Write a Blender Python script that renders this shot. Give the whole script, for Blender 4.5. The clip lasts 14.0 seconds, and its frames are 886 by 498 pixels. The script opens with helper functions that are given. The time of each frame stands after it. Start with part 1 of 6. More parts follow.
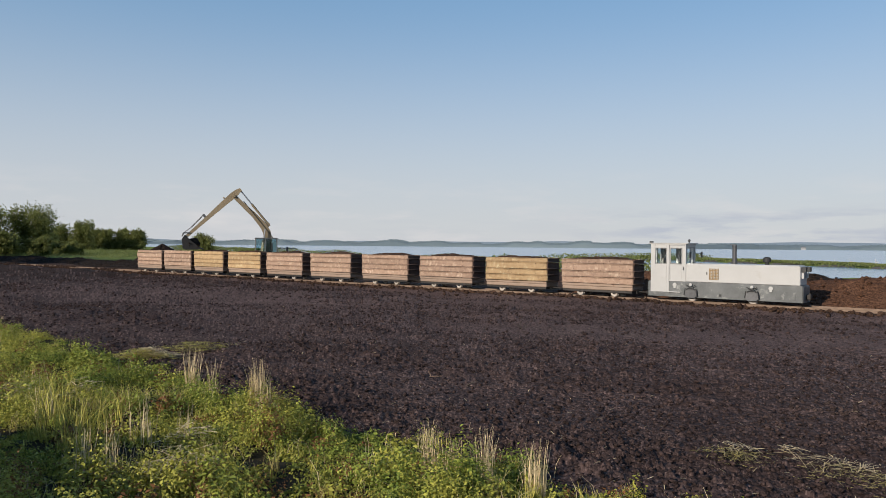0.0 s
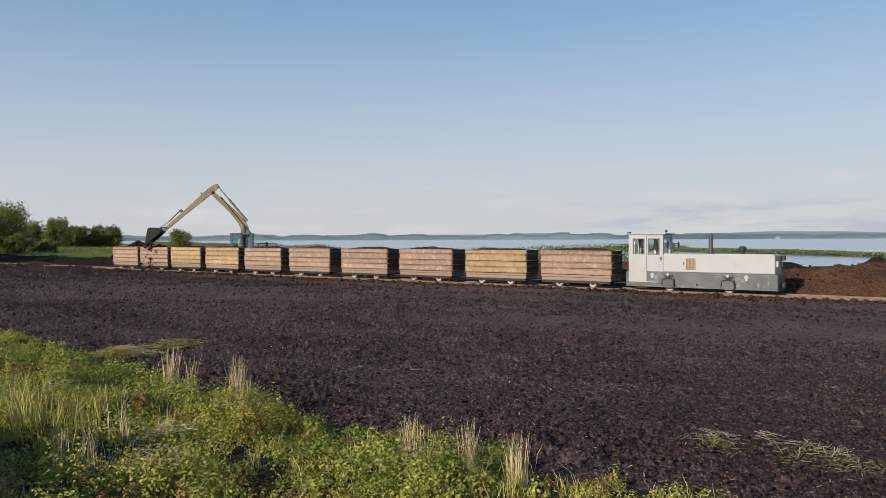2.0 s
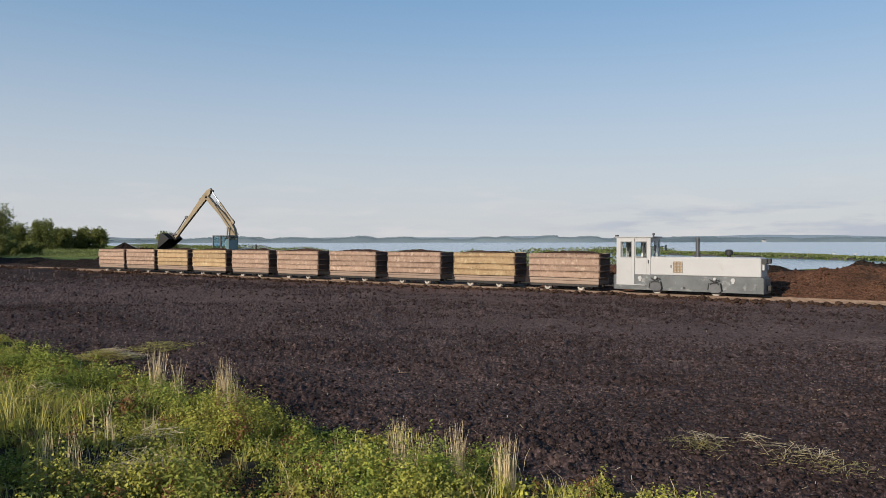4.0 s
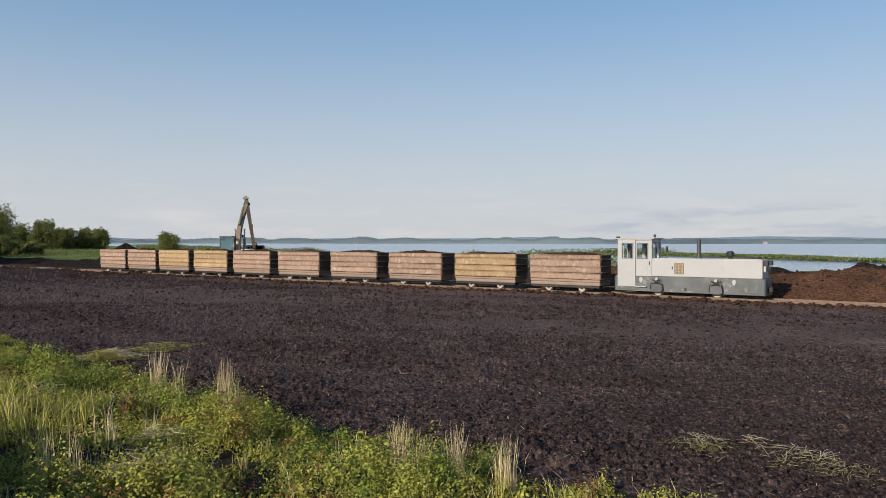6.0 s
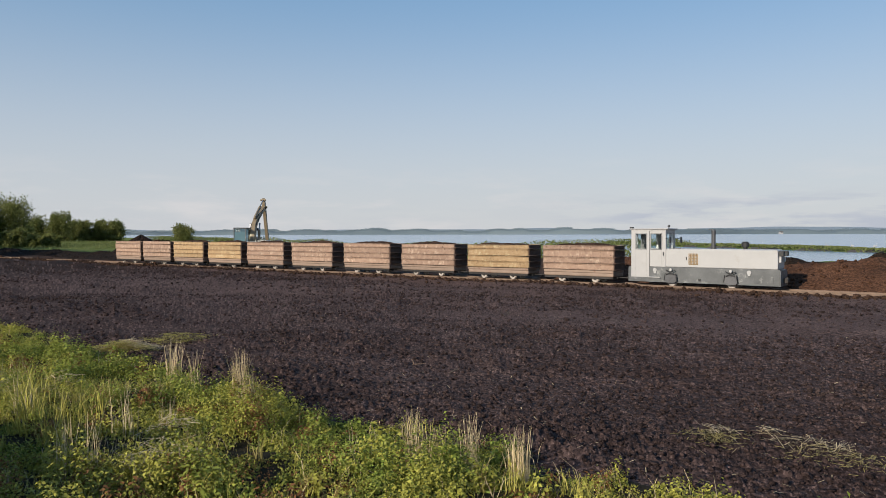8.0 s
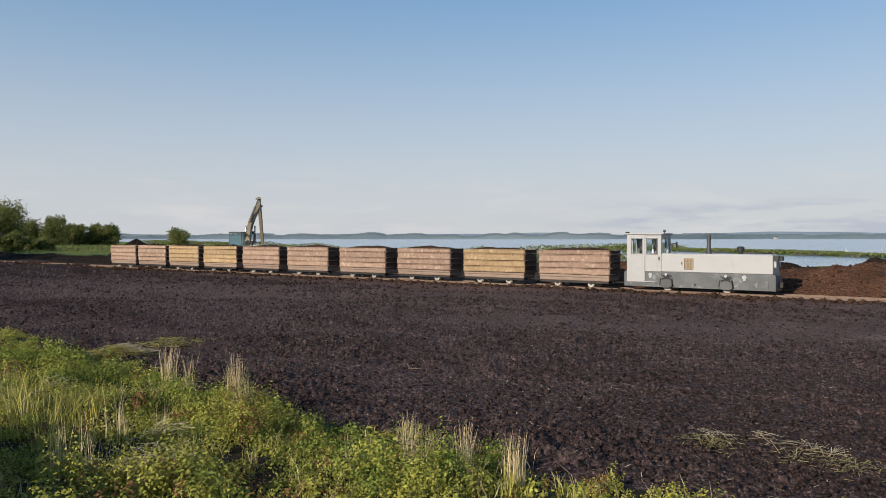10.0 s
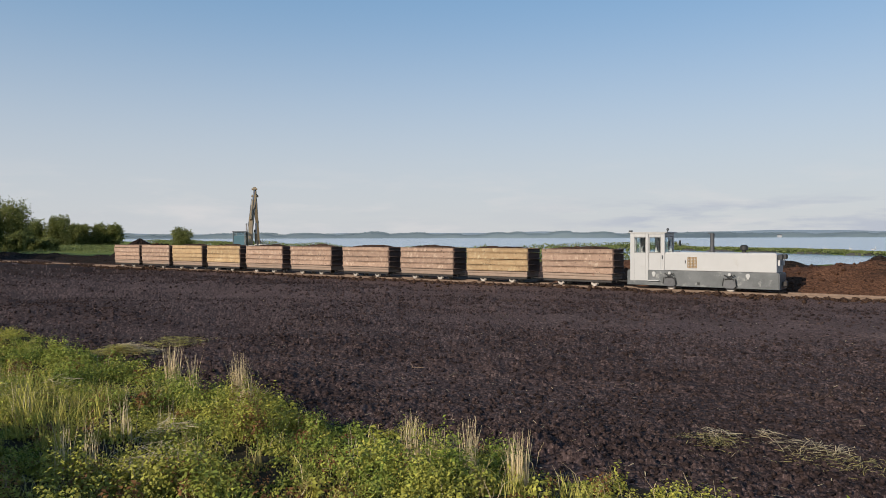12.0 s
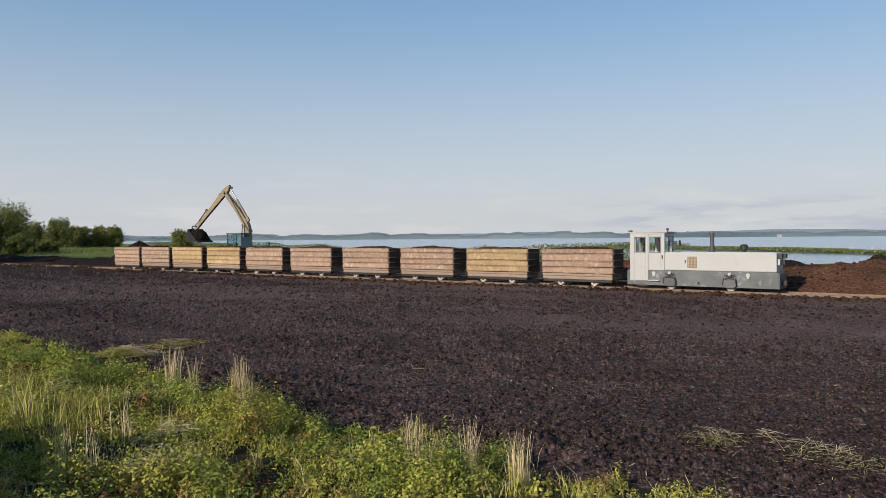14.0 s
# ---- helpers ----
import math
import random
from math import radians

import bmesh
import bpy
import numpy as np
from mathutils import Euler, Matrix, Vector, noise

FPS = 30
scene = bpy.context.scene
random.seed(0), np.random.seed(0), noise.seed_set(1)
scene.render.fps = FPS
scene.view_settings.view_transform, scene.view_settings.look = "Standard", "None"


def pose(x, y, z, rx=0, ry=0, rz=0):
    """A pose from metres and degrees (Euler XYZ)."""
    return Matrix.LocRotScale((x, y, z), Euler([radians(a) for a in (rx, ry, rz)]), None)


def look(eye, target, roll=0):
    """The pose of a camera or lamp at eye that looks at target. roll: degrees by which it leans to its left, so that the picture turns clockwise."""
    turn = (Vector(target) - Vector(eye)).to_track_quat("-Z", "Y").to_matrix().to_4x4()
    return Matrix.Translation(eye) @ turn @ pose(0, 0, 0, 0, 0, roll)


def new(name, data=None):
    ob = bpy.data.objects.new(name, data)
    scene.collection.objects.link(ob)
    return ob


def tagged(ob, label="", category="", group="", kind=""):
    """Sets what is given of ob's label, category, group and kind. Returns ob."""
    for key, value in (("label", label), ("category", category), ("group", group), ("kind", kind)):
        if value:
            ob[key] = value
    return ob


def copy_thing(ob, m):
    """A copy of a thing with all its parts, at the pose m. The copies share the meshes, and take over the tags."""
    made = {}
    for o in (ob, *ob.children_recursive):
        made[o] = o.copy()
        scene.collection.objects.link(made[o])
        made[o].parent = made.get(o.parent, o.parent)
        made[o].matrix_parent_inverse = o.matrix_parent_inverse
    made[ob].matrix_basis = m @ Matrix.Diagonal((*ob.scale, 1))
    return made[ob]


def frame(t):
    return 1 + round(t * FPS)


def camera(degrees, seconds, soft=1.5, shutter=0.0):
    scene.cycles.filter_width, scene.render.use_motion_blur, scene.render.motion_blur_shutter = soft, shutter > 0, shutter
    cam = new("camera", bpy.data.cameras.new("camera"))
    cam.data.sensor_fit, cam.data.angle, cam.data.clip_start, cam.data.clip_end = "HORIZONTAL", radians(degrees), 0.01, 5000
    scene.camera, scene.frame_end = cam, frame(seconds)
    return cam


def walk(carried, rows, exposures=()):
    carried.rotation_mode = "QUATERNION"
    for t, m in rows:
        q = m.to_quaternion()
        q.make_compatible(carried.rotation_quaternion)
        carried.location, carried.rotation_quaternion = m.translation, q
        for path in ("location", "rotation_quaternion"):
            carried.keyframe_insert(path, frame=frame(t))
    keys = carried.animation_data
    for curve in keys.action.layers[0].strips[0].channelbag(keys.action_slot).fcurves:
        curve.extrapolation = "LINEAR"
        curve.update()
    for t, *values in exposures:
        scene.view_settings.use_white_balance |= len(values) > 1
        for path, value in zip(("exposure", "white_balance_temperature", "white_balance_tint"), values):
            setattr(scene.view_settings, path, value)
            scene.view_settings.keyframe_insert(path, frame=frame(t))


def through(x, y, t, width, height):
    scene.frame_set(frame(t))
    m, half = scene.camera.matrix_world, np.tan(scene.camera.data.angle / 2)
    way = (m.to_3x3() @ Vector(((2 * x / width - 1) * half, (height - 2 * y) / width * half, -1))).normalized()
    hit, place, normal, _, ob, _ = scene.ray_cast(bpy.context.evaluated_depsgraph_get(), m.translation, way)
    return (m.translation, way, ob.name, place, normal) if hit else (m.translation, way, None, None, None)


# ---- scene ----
cam = camera(63.5, 14.0, soft=0.85)
walk(cam, [
    (0.0, pose(0, 0, 2.40, 89.738, -0.510, 0.002)),
    (0.5, pose(0, 0, 2.40, 89.682, -0.323, -0.174)),
    (1.0, pose(0, 0, 2.40, 89.340, -0.217, -0.829)),
    (1.5, pose(0, 0, 2.40, 89.138, 0.073, -1.258)),
    (2.0, pose(0, 0, 2.40, 89.191, 0.176, -1.658)),
    (2.5, pose(0, 0, 2.40, 89.369, 0.008, -2.217)),
    (3.0, pose(0, 0, 2.40, 89.409, 0.130, -2.448)),
    (5.5, pose(0, 0, 2.40, 89.405, -0.090, -2.746)),
    (6.0, pose(0, 0, 2.40, 89.490, -0.049, -2.490)),
    (6.5, pose(0, 0, 2.40, 89.475, 0.055, -2.191)),
    (7.0, pose(0, 0, 2.40, 89.236, -0.021, -1.716)),
    (7.5, pose(0, 0, 2.40, 88.948, 0.026, -1.441)),
    (8.0, pose(0, 0, 2.40, 88.772, 0.082, -1.463)),
    (10.5, pose(0, 0, 2.40, 89.250, -0.017, -1.820)),
    (11.0, pose(0, 0, 2.40, 89.318, 0.023, -1.833)),
    (11.5, pose(0, 0, 2.40, 89.176, 0.262, -1.756)),
    (12.0, pose(0, 0, 2.40, 89.055, 0.119, -1.548)),
    (12.5, pose(0, 0, 2.40, 88.803, 0.210, -1.676)),
    (13.0, pose(0, 0, 2.40, 88.835, 0.129, -1.583)),
    (13.5, pose(0, 0, 2.40, 88.905, 0.270, -1.657)),
    (14.0, pose(0, 0, 2.40, 89.120, 0.376, -1.561)),
])

# ---- light: low morning sun from behind on the left, hazy sky ----
SUN_TRAVEL = Vector((0.69, 0.724, 0)).normalized()      # the way the light goes over the ground
SUN_UP = radians(22)
SUN_FROM = Vector((-SUN_TRAVEL.x * math.cos(SUN_UP), -SUN_TRAVEL.y * math.cos(SUN_UP), math.sin(SUN_UP)))
lamp = bpy.data.lights.new("sun", "SUN")
lamp.energy, lamp.angle, lamp.color = 5.0, radians(0.6), (1.0, 0.90, 0.76)
sun = new("sun", lamp)
sun.matrix_world = look((0, 0, 30), Vector((0, 0, 30)) - SUN_FROM)
scene.view_settings.exposure = 0.0

world = bpy.data.worlds.new("world")
scene.world = world
world.use_nodes = True
wn, wl = world.node_tree.nodes, world.node_tree.links
wn.clear()
sky = wn.new("ShaderNodeTexSky")
sky.sky_type, sky.sun_disc = "NISHITA", False
sky.sun_elevation = SUN_UP
sky.sun_rotation = math.atan2(SUN_FROM.x, SUN_FROM.y)
sky.air_density, sky.dust_density, sky.ozone_density, sky.altitude = 1.0, 0.25, 3.0, 0
# haze that whitens the sky towards the horizon, and thin cloud streaks in it
def world_node(kind, **values):
    n = wn.new(kind)
    for key, value in values.items():
        n.inputs[key.replace("_", " ")].default_value = value
    return n


coord = wn.new("ShaderNodeTexCoord")
stretch = world_node("ShaderNodeMapping", Scale=(2.6, 2.6, 13.0))
puffs = world_node("ShaderNodeTexNoise", Scale=2.3, Detail=7, Roughness=0.58)
streak = world_node("ShaderNodeMapRange", From_Min=0.50, From_Max=0.70, To_Min=0.0, To_Max=1.0)
height = wn.new("ShaderNodeSeparateXYZ")
low = world_node("ShaderNodeMapRange", From_Min=0.02, From_Max=0.12, To_Min=0.6, To_Max=0.0)
low.interpolation_type = "SMOOTHSTEP"
hazy = world_node("ShaderNodeMapRange", From_Min=-0.02, From_Max=0.37, To_Min=0.90, To_Max=0.0)
hazy.interpolation_type = "SMOOTHSTEP"
both = wn.new("ShaderNodeMath")
both.operation = "MULTIPLY"
haze = wn.new("ShaderNodeMix")
haze.data_type = "RGBA"
haze.inputs["B"].default_value = (4.72, 4.78, 4.92, 1)
cloud = wn.new("ShaderNodeMix")
cloud.data_type = "RGBA"
cloud.inputs["B"].default_value = (5.6, 5.4, 5.4, 1)
bars = world_node("ShaderNodeTexNoise", Scale=3.1, Detail=6, Roughness=0.55)
moved = world_node("ShaderNodeMapping", Location=(4.3, 1.7, 0.6), Scale=(2.2, 2.2, 15.0))
bar = world_node("ShaderNodeMapRange", From_Min=0.455, From_Max=0.58, To_Min=0.0, To_Max=1.0)
lower = world_node("ShaderNodeMapRange", From_Min=0.028, From_Max=0.065, To_Min=0.75, To_Max=0.0)
lower.interpolation_type = "SMOOTHSTEP"
grey = wn.new("ShaderNodeMath")
grey.operation = "MULTIPLY"
dim = wn.new("ShaderNodeMix")
dim.data_type = "RGBA"
dim.inputs["B"].default_value = (3.45, 3.75, 4.45, 1)
back = wn.new("ShaderNodeBackground")
back.inputs["Strength"].default_value = 0.13
wout = wn.new("ShaderNodeOutputWorld")
wl.new(coord.outputs["Generated"], stretch.inputs["Vector"])
wl.new(stretch.outputs["Vector"], puffs.inputs["Vector"])
wl.new(puffs.outputs["Fac"], streak.inputs["Value"])
wl.new(coord.outputs["Generated"], height.inputs["Vector"])
wl.new(height.outputs["Z"], low.inputs["Value"])
wl.new(height.outputs["Z"], hazy.inputs["Value"])
wl.new(streak.outputs["Result"], both.inputs[0])
wl.new(low.outputs["Result"], both.inputs[1])
wl.new(hazy.outputs["Result"], haze.inputs["Factor"])
# thin high haze evens out the blue
veil = wn.new("ShaderNodeMix")
veil.data_type = "RGBA"
veil.inputs["Factor"].default_value = 0.6
veil.inputs["B"].default_value = (1.62, 3.05, 4.75, 1)
wl.new(sky.outputs["Color"], veil.inputs["A"])
# the clear zenith is a deeper blue
deep = wn.new("ShaderNodeMix")
deep.data_type = "RGBA"
deep.inputs["B"].default_value = (0.55, 1.15, 2.3, 1)
above = world_node("ShaderNodeMapRange", From_Min=0.36, From_Max=0.72, To_Min=0.0, To_Max=0.85)
above.interpolation_type = "SMOOTHSTEP"
wl.new(height.outputs["Z"], above.inputs["Value"])
wl.new(above.outputs["Result"], deep.inputs["Factor"])
wl.new(veil.outputs["Result"], deep.inputs["A"])
wl.new(deep.outputs["Result"], haze.inputs["A"])
wl.new(haze.outputs["Result"], cloud.inputs["A"])
wl.new(both.outputs[0], cloud.inputs["Factor"])
wl.new(coord.outputs["Generated"], moved.inputs["Vector"])
wl.new(moved.outputs["Vector"], bars.inputs["Vector"])
wl.new(bars.outputs["Fac"], bar.inputs["Value"])
wl.new(height.outputs["Z"], lower.inputs["Value"])
# the grey cloud bank stands over the east shore
east = world_node("ShaderNodeMapRange", From_Min=0.16, From_Max=0.30, To_Min=0.12, To_Max=1.0)
bank = wn.new("ShaderNodeMath")
bank.operation = "MULTIPLY"
wl.new(height.outputs["X"], east.inputs["Value"])
wl.new(bar.outputs["Result"], bank.inputs[0])
wl.new(east.outputs["Result"], bank.inputs[1])
wl.new(bank.outputs[0], grey.inputs[0])
wl.new(lower.outputs["Result"], grey.inputs[1])
wl.new(cloud.outputs["Result"], dim.inputs["A"])
wl.new(grey.outputs[0], dim.inputs["Factor"])
wl.new(dim.outputs["Result"], back.inputs["Color"])
wl.new(back.outputs["Background"], wout.inputs["Surface"])


# ---- materials ----
def mat(name, dark, light, scale=6.0, rough=0.7, bump=0.2, fine=40.0, metal=0.0, wear=None, wear_at=(0.58, 0.70), wear_scale=2.5,
        spread=0.12, stretch=(1, 1, 1), islands=0.0, spots=None):
    """Two tones mixed by coarse and fine noise, an optional wear tone in patches, fine relief, and a shift of value from piece to piece."""
    m = bpy.data.materials.new(name)
    m.use_nodes = True
    nd, ln = m.node_tree.nodes, m.node_tree.links
    bsdf = nd["Principled BSDF"]
    bsdf.inputs["Metallic"].default_value = metal
    tc = nd.new("ShaderNodeTexCoord")
    info = nd.new("ShaderNodeObjectInfo")
    shift = nd.new("ShaderNodeVectorMath")
    shift.operation = "MULTIPLY_ADD"
    shift.inputs[1].default_value = stretch
    wide = nd.new("ShaderNodeMath")
    wide.operation = "MULTIPLY"
    wide.inputs[1].default_value = 37.0
    ln.new(info.outputs["Random"], wide.inputs[0])
    ln.new(tc.outputs["Object"], shift.inputs[0])
    ln.new(wide.outputs[0], shift.inputs[2])

    def noise_node(s, detail=6, r=0.6):
        n = nd.new("ShaderNodeTexNoise")
        n.inputs["Scale"].default_value, n.inputs["Detail"].default_value, n.inputs["Roughness"].default_value = s, detail, r
        ln.new(shift.outputs[0], n.inputs["Vector"])
        return n.outputs["Fac"]

    def blend(fac, a, b):
        x = nd.new("ShaderNodeMix")
        x.data_type = "RGBA"
        for socket, v in ((x.inputs["Factor"], fac), (x.inputs["A"], a), (x.inputs["B"], b)):
            if isinstance(v, bpy.types.NodeSocket):
                ln.new(v, socket)
            elif isinstance(v, (tuple, list)):
                socket.default_value = (*v, 1)
            else:
                socket.default_value = v
        return x.outputs["Result"]

    def steps(fac, a, b):
        r = nd.new("ShaderNodeMapRange")
        r.inputs["From Min"].default_value, r.inputs["From Max"].default_value = a, b
        ln.new(fac, r.inputs["Value"])
        return r.outputs["Result"]

    coarse, grain = noise_node(scale), noise_node(fine, 4)
    colour = blend(steps(coarse, 0.32, 0.68), dark, light)
    colour = blend(steps(grain, 0.3, 0.75), blend(0.35, colour, dark), blend(0.3, colour, light))
    if wear:
        colour = blend(steps(noise_node(wear_scale, 8, 0.68), *wear_at), colour, wear)
    if spots:
        colour = blend(steps(noise_node(7.0, 3, 0.5), 0.66, 0.72), colour, spots)
        colour = blend(steps(noise_node(1.3, 8, 0.7), 0.56, 0.80), colour, blend(0.6, colour, spots))
    vary = nd.new("ShaderNodeHueSaturation")
    ln.new(colour, vary.inputs["Color"])
    if islands:
        geo = nd.new("ShaderNodeNewGeometry")
        source, reach = geo.outputs["Random Per Island"], islands
    else:
        source, reach = info.outputs["Random"], spread
    span = nd.new("ShaderNodeMapRange")
    span.inputs["To Min"].default_value, span.inputs["To Max"].default_value = 1 - reach, 1 + reach
    ln.new(source, span.inputs["Value"])
    ln.new(span.outputs["Result"], vary.inputs["Value"])
    ln.new(vary.outputs["Color"], bsdf.inputs["Base Color"])
    rr = nd.new("ShaderNodeMapRange")
    rr.inputs["To Min"].default_value, rr.inputs["To Max"].default_value = max(0.03, rough - 0.12), min(1, rough + 0.12)
    ln.new(grain, rr.inputs["Value"])
    ln.new(rr.outputs["Result"], bsdf.inputs["Roughness"])
    if bump:
        b = nd.new("ShaderNodeBump")
        b.inputs["Strength"].default_value, b.inputs["Distance"].default_value = bump, 0.02
        ln.new(grain, b.inputs["Height"])
        ln.new(b.outputs["Normal"], bsdf.inputs["Normal"])
    return m


def leaf_mat(name, dark, light, through=0.35, islands=0.35):
    """Leaves and blades: tone from piece to piece, some light passing through."""
    m = mat(name, dark, light, scale=0.7, rough=0.6, bump=0, fine=5, islands=islands)
    nd, ln = m.node_tree.nodes, m.node_tree.links
    bsdf, out = nd["Principled BSDF"], nd["Material Output"]
    bsdf.inputs["Specular IOR Level"].default_value = 0.25
    thin = nd.new("ShaderNodeBsdfTranslucent")
    ln.new(bsdf.inputs["Base Color"].links[0].from_socket, thin.inputs["Color"])
    mixed = nd.new("ShaderNodeMixShader")
    mixed.inputs["Fac"].default_value = through
    ln.new(bsdf.outputs["BSDF"], mixed.inputs[1])
    ln.new(thin.outputs["BSDF"], mixed.inputs[2])
    ln.new(mixed.outputs["Shader"], out.inputs["Surface"])
    return m


def clod_mat(name, dark, light, fibre, deep=0.075, size=9.0, islands=0.0):
    """Crumbly peat: lumps at three sizes in relief, tone from lump to lump, dry brown patches."""
    m = mat(name, dark, light, 0.6, 0.95, 0, 9, wear=fibre, wear_at=(0.56, 0.74), wear_scale=0.45, islands=islands)
    nd, ln = m.node_tree.nodes, m.node_tree.links
    b = nd["Principled BSDF"]
    b.inputs["Specular IOR Level"].default_value = 0.08
    tc = nd.new("ShaderNodeTexCoord")
    normal = None
    for scale, strength in ((size, 1.0), (size * 2.7, 0.8), (size * 6.5, 0.55)):
        v = nd.new("ShaderNodeTexVoronoi")
        v.inputs["Scale"].default_value = scale
        w = nd.new("ShaderNodeTexNoise")
        w.inputs["Scale"].default_value = scale * 0.8
        mixed = nd.new("ShaderNodeMix")
        mixed.data_type = "RGBA"
        mixed.inputs["Factor"].default_value = 0.25 / scale
        ln.new(tc.outputs["Object"], w.inputs["Vector"])
        ln.new(tc.outputs["Object"], mixed.inputs["A"])
        ln.new(w.outputs["Color"], mixed.inputs["B"])
        ln.new(mixed.outputs["Result"], v.inputs["Vector"])
        bump = nd.new("ShaderNodeBump")
        bump.invert = True
        bump.inputs["Strength"].default_value, bump.inputs["Distance"].default_value = strength, deep * 7.0 / scale
        ln.new(v.outputs["Distance"], bump.inputs["Height"])
        if normal:
            ln.new(normal, bump.inputs["Normal"])
        normal = bump.outputs["Normal"]
        if scale == size * 2.7:
            hue = nd.new("ShaderNodeHueSaturation")
            spread = nd.new("ShaderNodeMapRange")
            spread.inputs["To Min"].default_value, spread.inputs["To Max"].default_value = 0.45, 1.55
            one = nd.new("ShaderNodeSeparateColor")
            ln.new(v.outputs["Color"], one.inputs["Color"])
            ln.new(one.outputs["Red"], spread.inputs["Value"])
            ln.new(spread.outputs["Result"], hue.inputs["Value"])
            ln.new(b.inputs["Base Color"].links[0].from_socket, hue.inputs["Color"])
            ln.new(hue.outputs["Color"], b.inputs["Base Color"])
    ln.new(normal, b.inputs["Normal"])
    return m


PEAT = clod_mat("peat", (0.032, 0.0205, 0.0185), (0.076, 0.0505, 0.0460), (0.086, 0.0575, 0.0515), 0.035)
DRY_PEAT = clod_mat("dry_peat", (0.066, 0.0435, 0.0395), (0.128, 0.086, 0.077), (0.150, 0.104, 0.088), 0.05)
# dark peat at the rails' far end, with the shade there in its colour
SHADED_PEAT = clod_mat("shaded_peat", (0.018, 0.0118, 0.0102), (0.046, 0.0305, 0.026), (0.060, 0.036, 0.028), 0.05)
CLOD = clod_mat("peat_clod", (0.023, 0.0152, 0.0142), (0.060, 0.040, 0.037), (0.080, 0.057, 0.050), 0.02, 20, islands=0.45)
RED_PEAT = clod_mat("red_peat", (0.056, 0.028, 0.0175), (0.115, 0.058, 0.035), (0.036, 0.025, 0.019), 0.05, 8)
TRACK_PEAT = clod_mat("trackside_peat", (0.038, 0.022, 0.0155), (0.085, 0.050, 0.034), (0.03, 0.02, 0.016), 0.05, 9)
BLACK_PEAT = clod_mat("black_peat", (0.014, 0.010, 0.008), (0.030, 0.021, 0.016), (0.04, 0.022, 0.014), 0.08, 5)
# end planks: stained brown, darkened further to hold the shade between wagons
END_BOARD = mat("dark_shaded_end", (0.060, 0.036, 0.026), (0.125, 0.075, 0.055), 3, 0.85, 0.5, 22, wear=(0.2, 0.12, 0.085), wear_at=(0.6, 0.75), wear_scale=3.0, spread=0.15)
SOIL = mat("verge_soil", (0.018, 0.014, 0.009), (0.046, 0.038, 0.021), 2, 0.95, 0.5, 25)
TURF = mat("far_turf", (0.10, 0.135, 0.03), (0.19, 0.22, 0.065), 0.15, 0.95, 0.3, 3, wear=(0.22, 0.20, 0.09), wear_scale=0.2)
TURF.node_tree.nodes["Principled BSDF"].inputs["Specular IOR Level"].default_value = 0.05
SOIL.node_tree.nodes["Principled BSDF"].inputs["Specular IOR Level"].default_value = 0.1
SAND = mat("lake_bed", (0.07, 0.06, 0.045), (0.12, 0.10, 0.08), 0.5, 0.9, 0.2, 6)
RUST_BOARD = mat("rusty_pink_side", (0.235, 0.150, 0.108), (0.415, 0.284, 0.208), 3.2, 0.8, 0.5, 22, wear=(0.54, 0.41, 0.31), wear_at=(0.54, 0.68), wear_scale=3.0, spread=0.16, stretch=(1.5, 1, 1.2), spots=(0.035, 0.02, 0.014))
TAN_BOARD = mat("tan_yellow_side", (0.27, 0.172, 0.088), (0.45, 0.315, 0.175), 3.2, 0.8, 0.5, 22, wear=(0.55, 0.46, 0.29), wear_at=(0.54, 0.72), wear_scale=3.0, spread=0.16, stretch=(1.5, 1, 1.2), spots=(0.035, 0.02, 0.014))
SILL = mat("pale_rust_sill", (0.22, 0.155, 0.115), (0.33, 0.24, 0.185), 2.5, 0.7, 0.2, 30, wear=(0.2, 0.11, 0.07), spread=0.08)
DARK_IRON = mat("dark_iron", (0.02, 0.018, 0.017), (0.06, 0.05, 0.045), 5, 0.6, 0.2, 40, metal=0.4)
WHEEL = mat("worn_wheel_steel", (0.30, 0.25, 0.21), (0.62, 0.56, 0.50), 8, 0.45, 0.1, 40, metal=0.3)
RAIL = mat("rusty_rail", (0.13, 0.085, 0.058), (0.27, 0.185, 0.135), 4, 0.65, 0.3, 40, metal=0.25)
SLEEPER = mat("weathered_sleeper", (0.13, 0.085, 0.055), (0.28, 0.19, 0.13), 3, 0.9, 0.4, 30, spread=0.3)
WHITE = mat("white_paint", (0.37, 0.362, 0.358), (0.43, 0.423, 0.415), 1.2, 0.45, 0.05, 30, wear=(0.32, 0.29, 0.26), wear_at=(0.60, 0.82), wear_scale=2.2, spread=0.02)
GREY = mat("grey_paint", (0.060, 0.064, 0.066), (0.135, 0.14, 0.142), 1.8, 0.5, 0.08, 30, wear=(0.30, 0.30, 0.29), wear_at=(0.56, 0.72), wear_scale=3, spread=0.04)
RUBBER = mat("grey_window_rubber", (0.16, 0.16, 0.16), (0.24, 0.24, 0.24), 5, 0.7, 0.1, 40)
LATTICE = mat("tan_lattice", (0.20, 0.125, 0.06), (0.32, 0.22, 0.11), 8, 0.6, 0.1, 40)
BLACK = mat("black_rubber", (0.012, 0.012, 0.013), (0.03, 0.03, 0.03), 5, 0.6, 0.1, 40)
DARKGREY = mat("dark_grey_steel", (0.06, 0.06, 0.065), (0.12, 0.12, 0.125), 5, 0.5, 0.1, 40, metal=0.3)
INSIDE = mat("cab_lining", (0.12, 0.12, 0.12), (0.22, 0.22, 0.21), 3, 0.8, 0.05, 30)
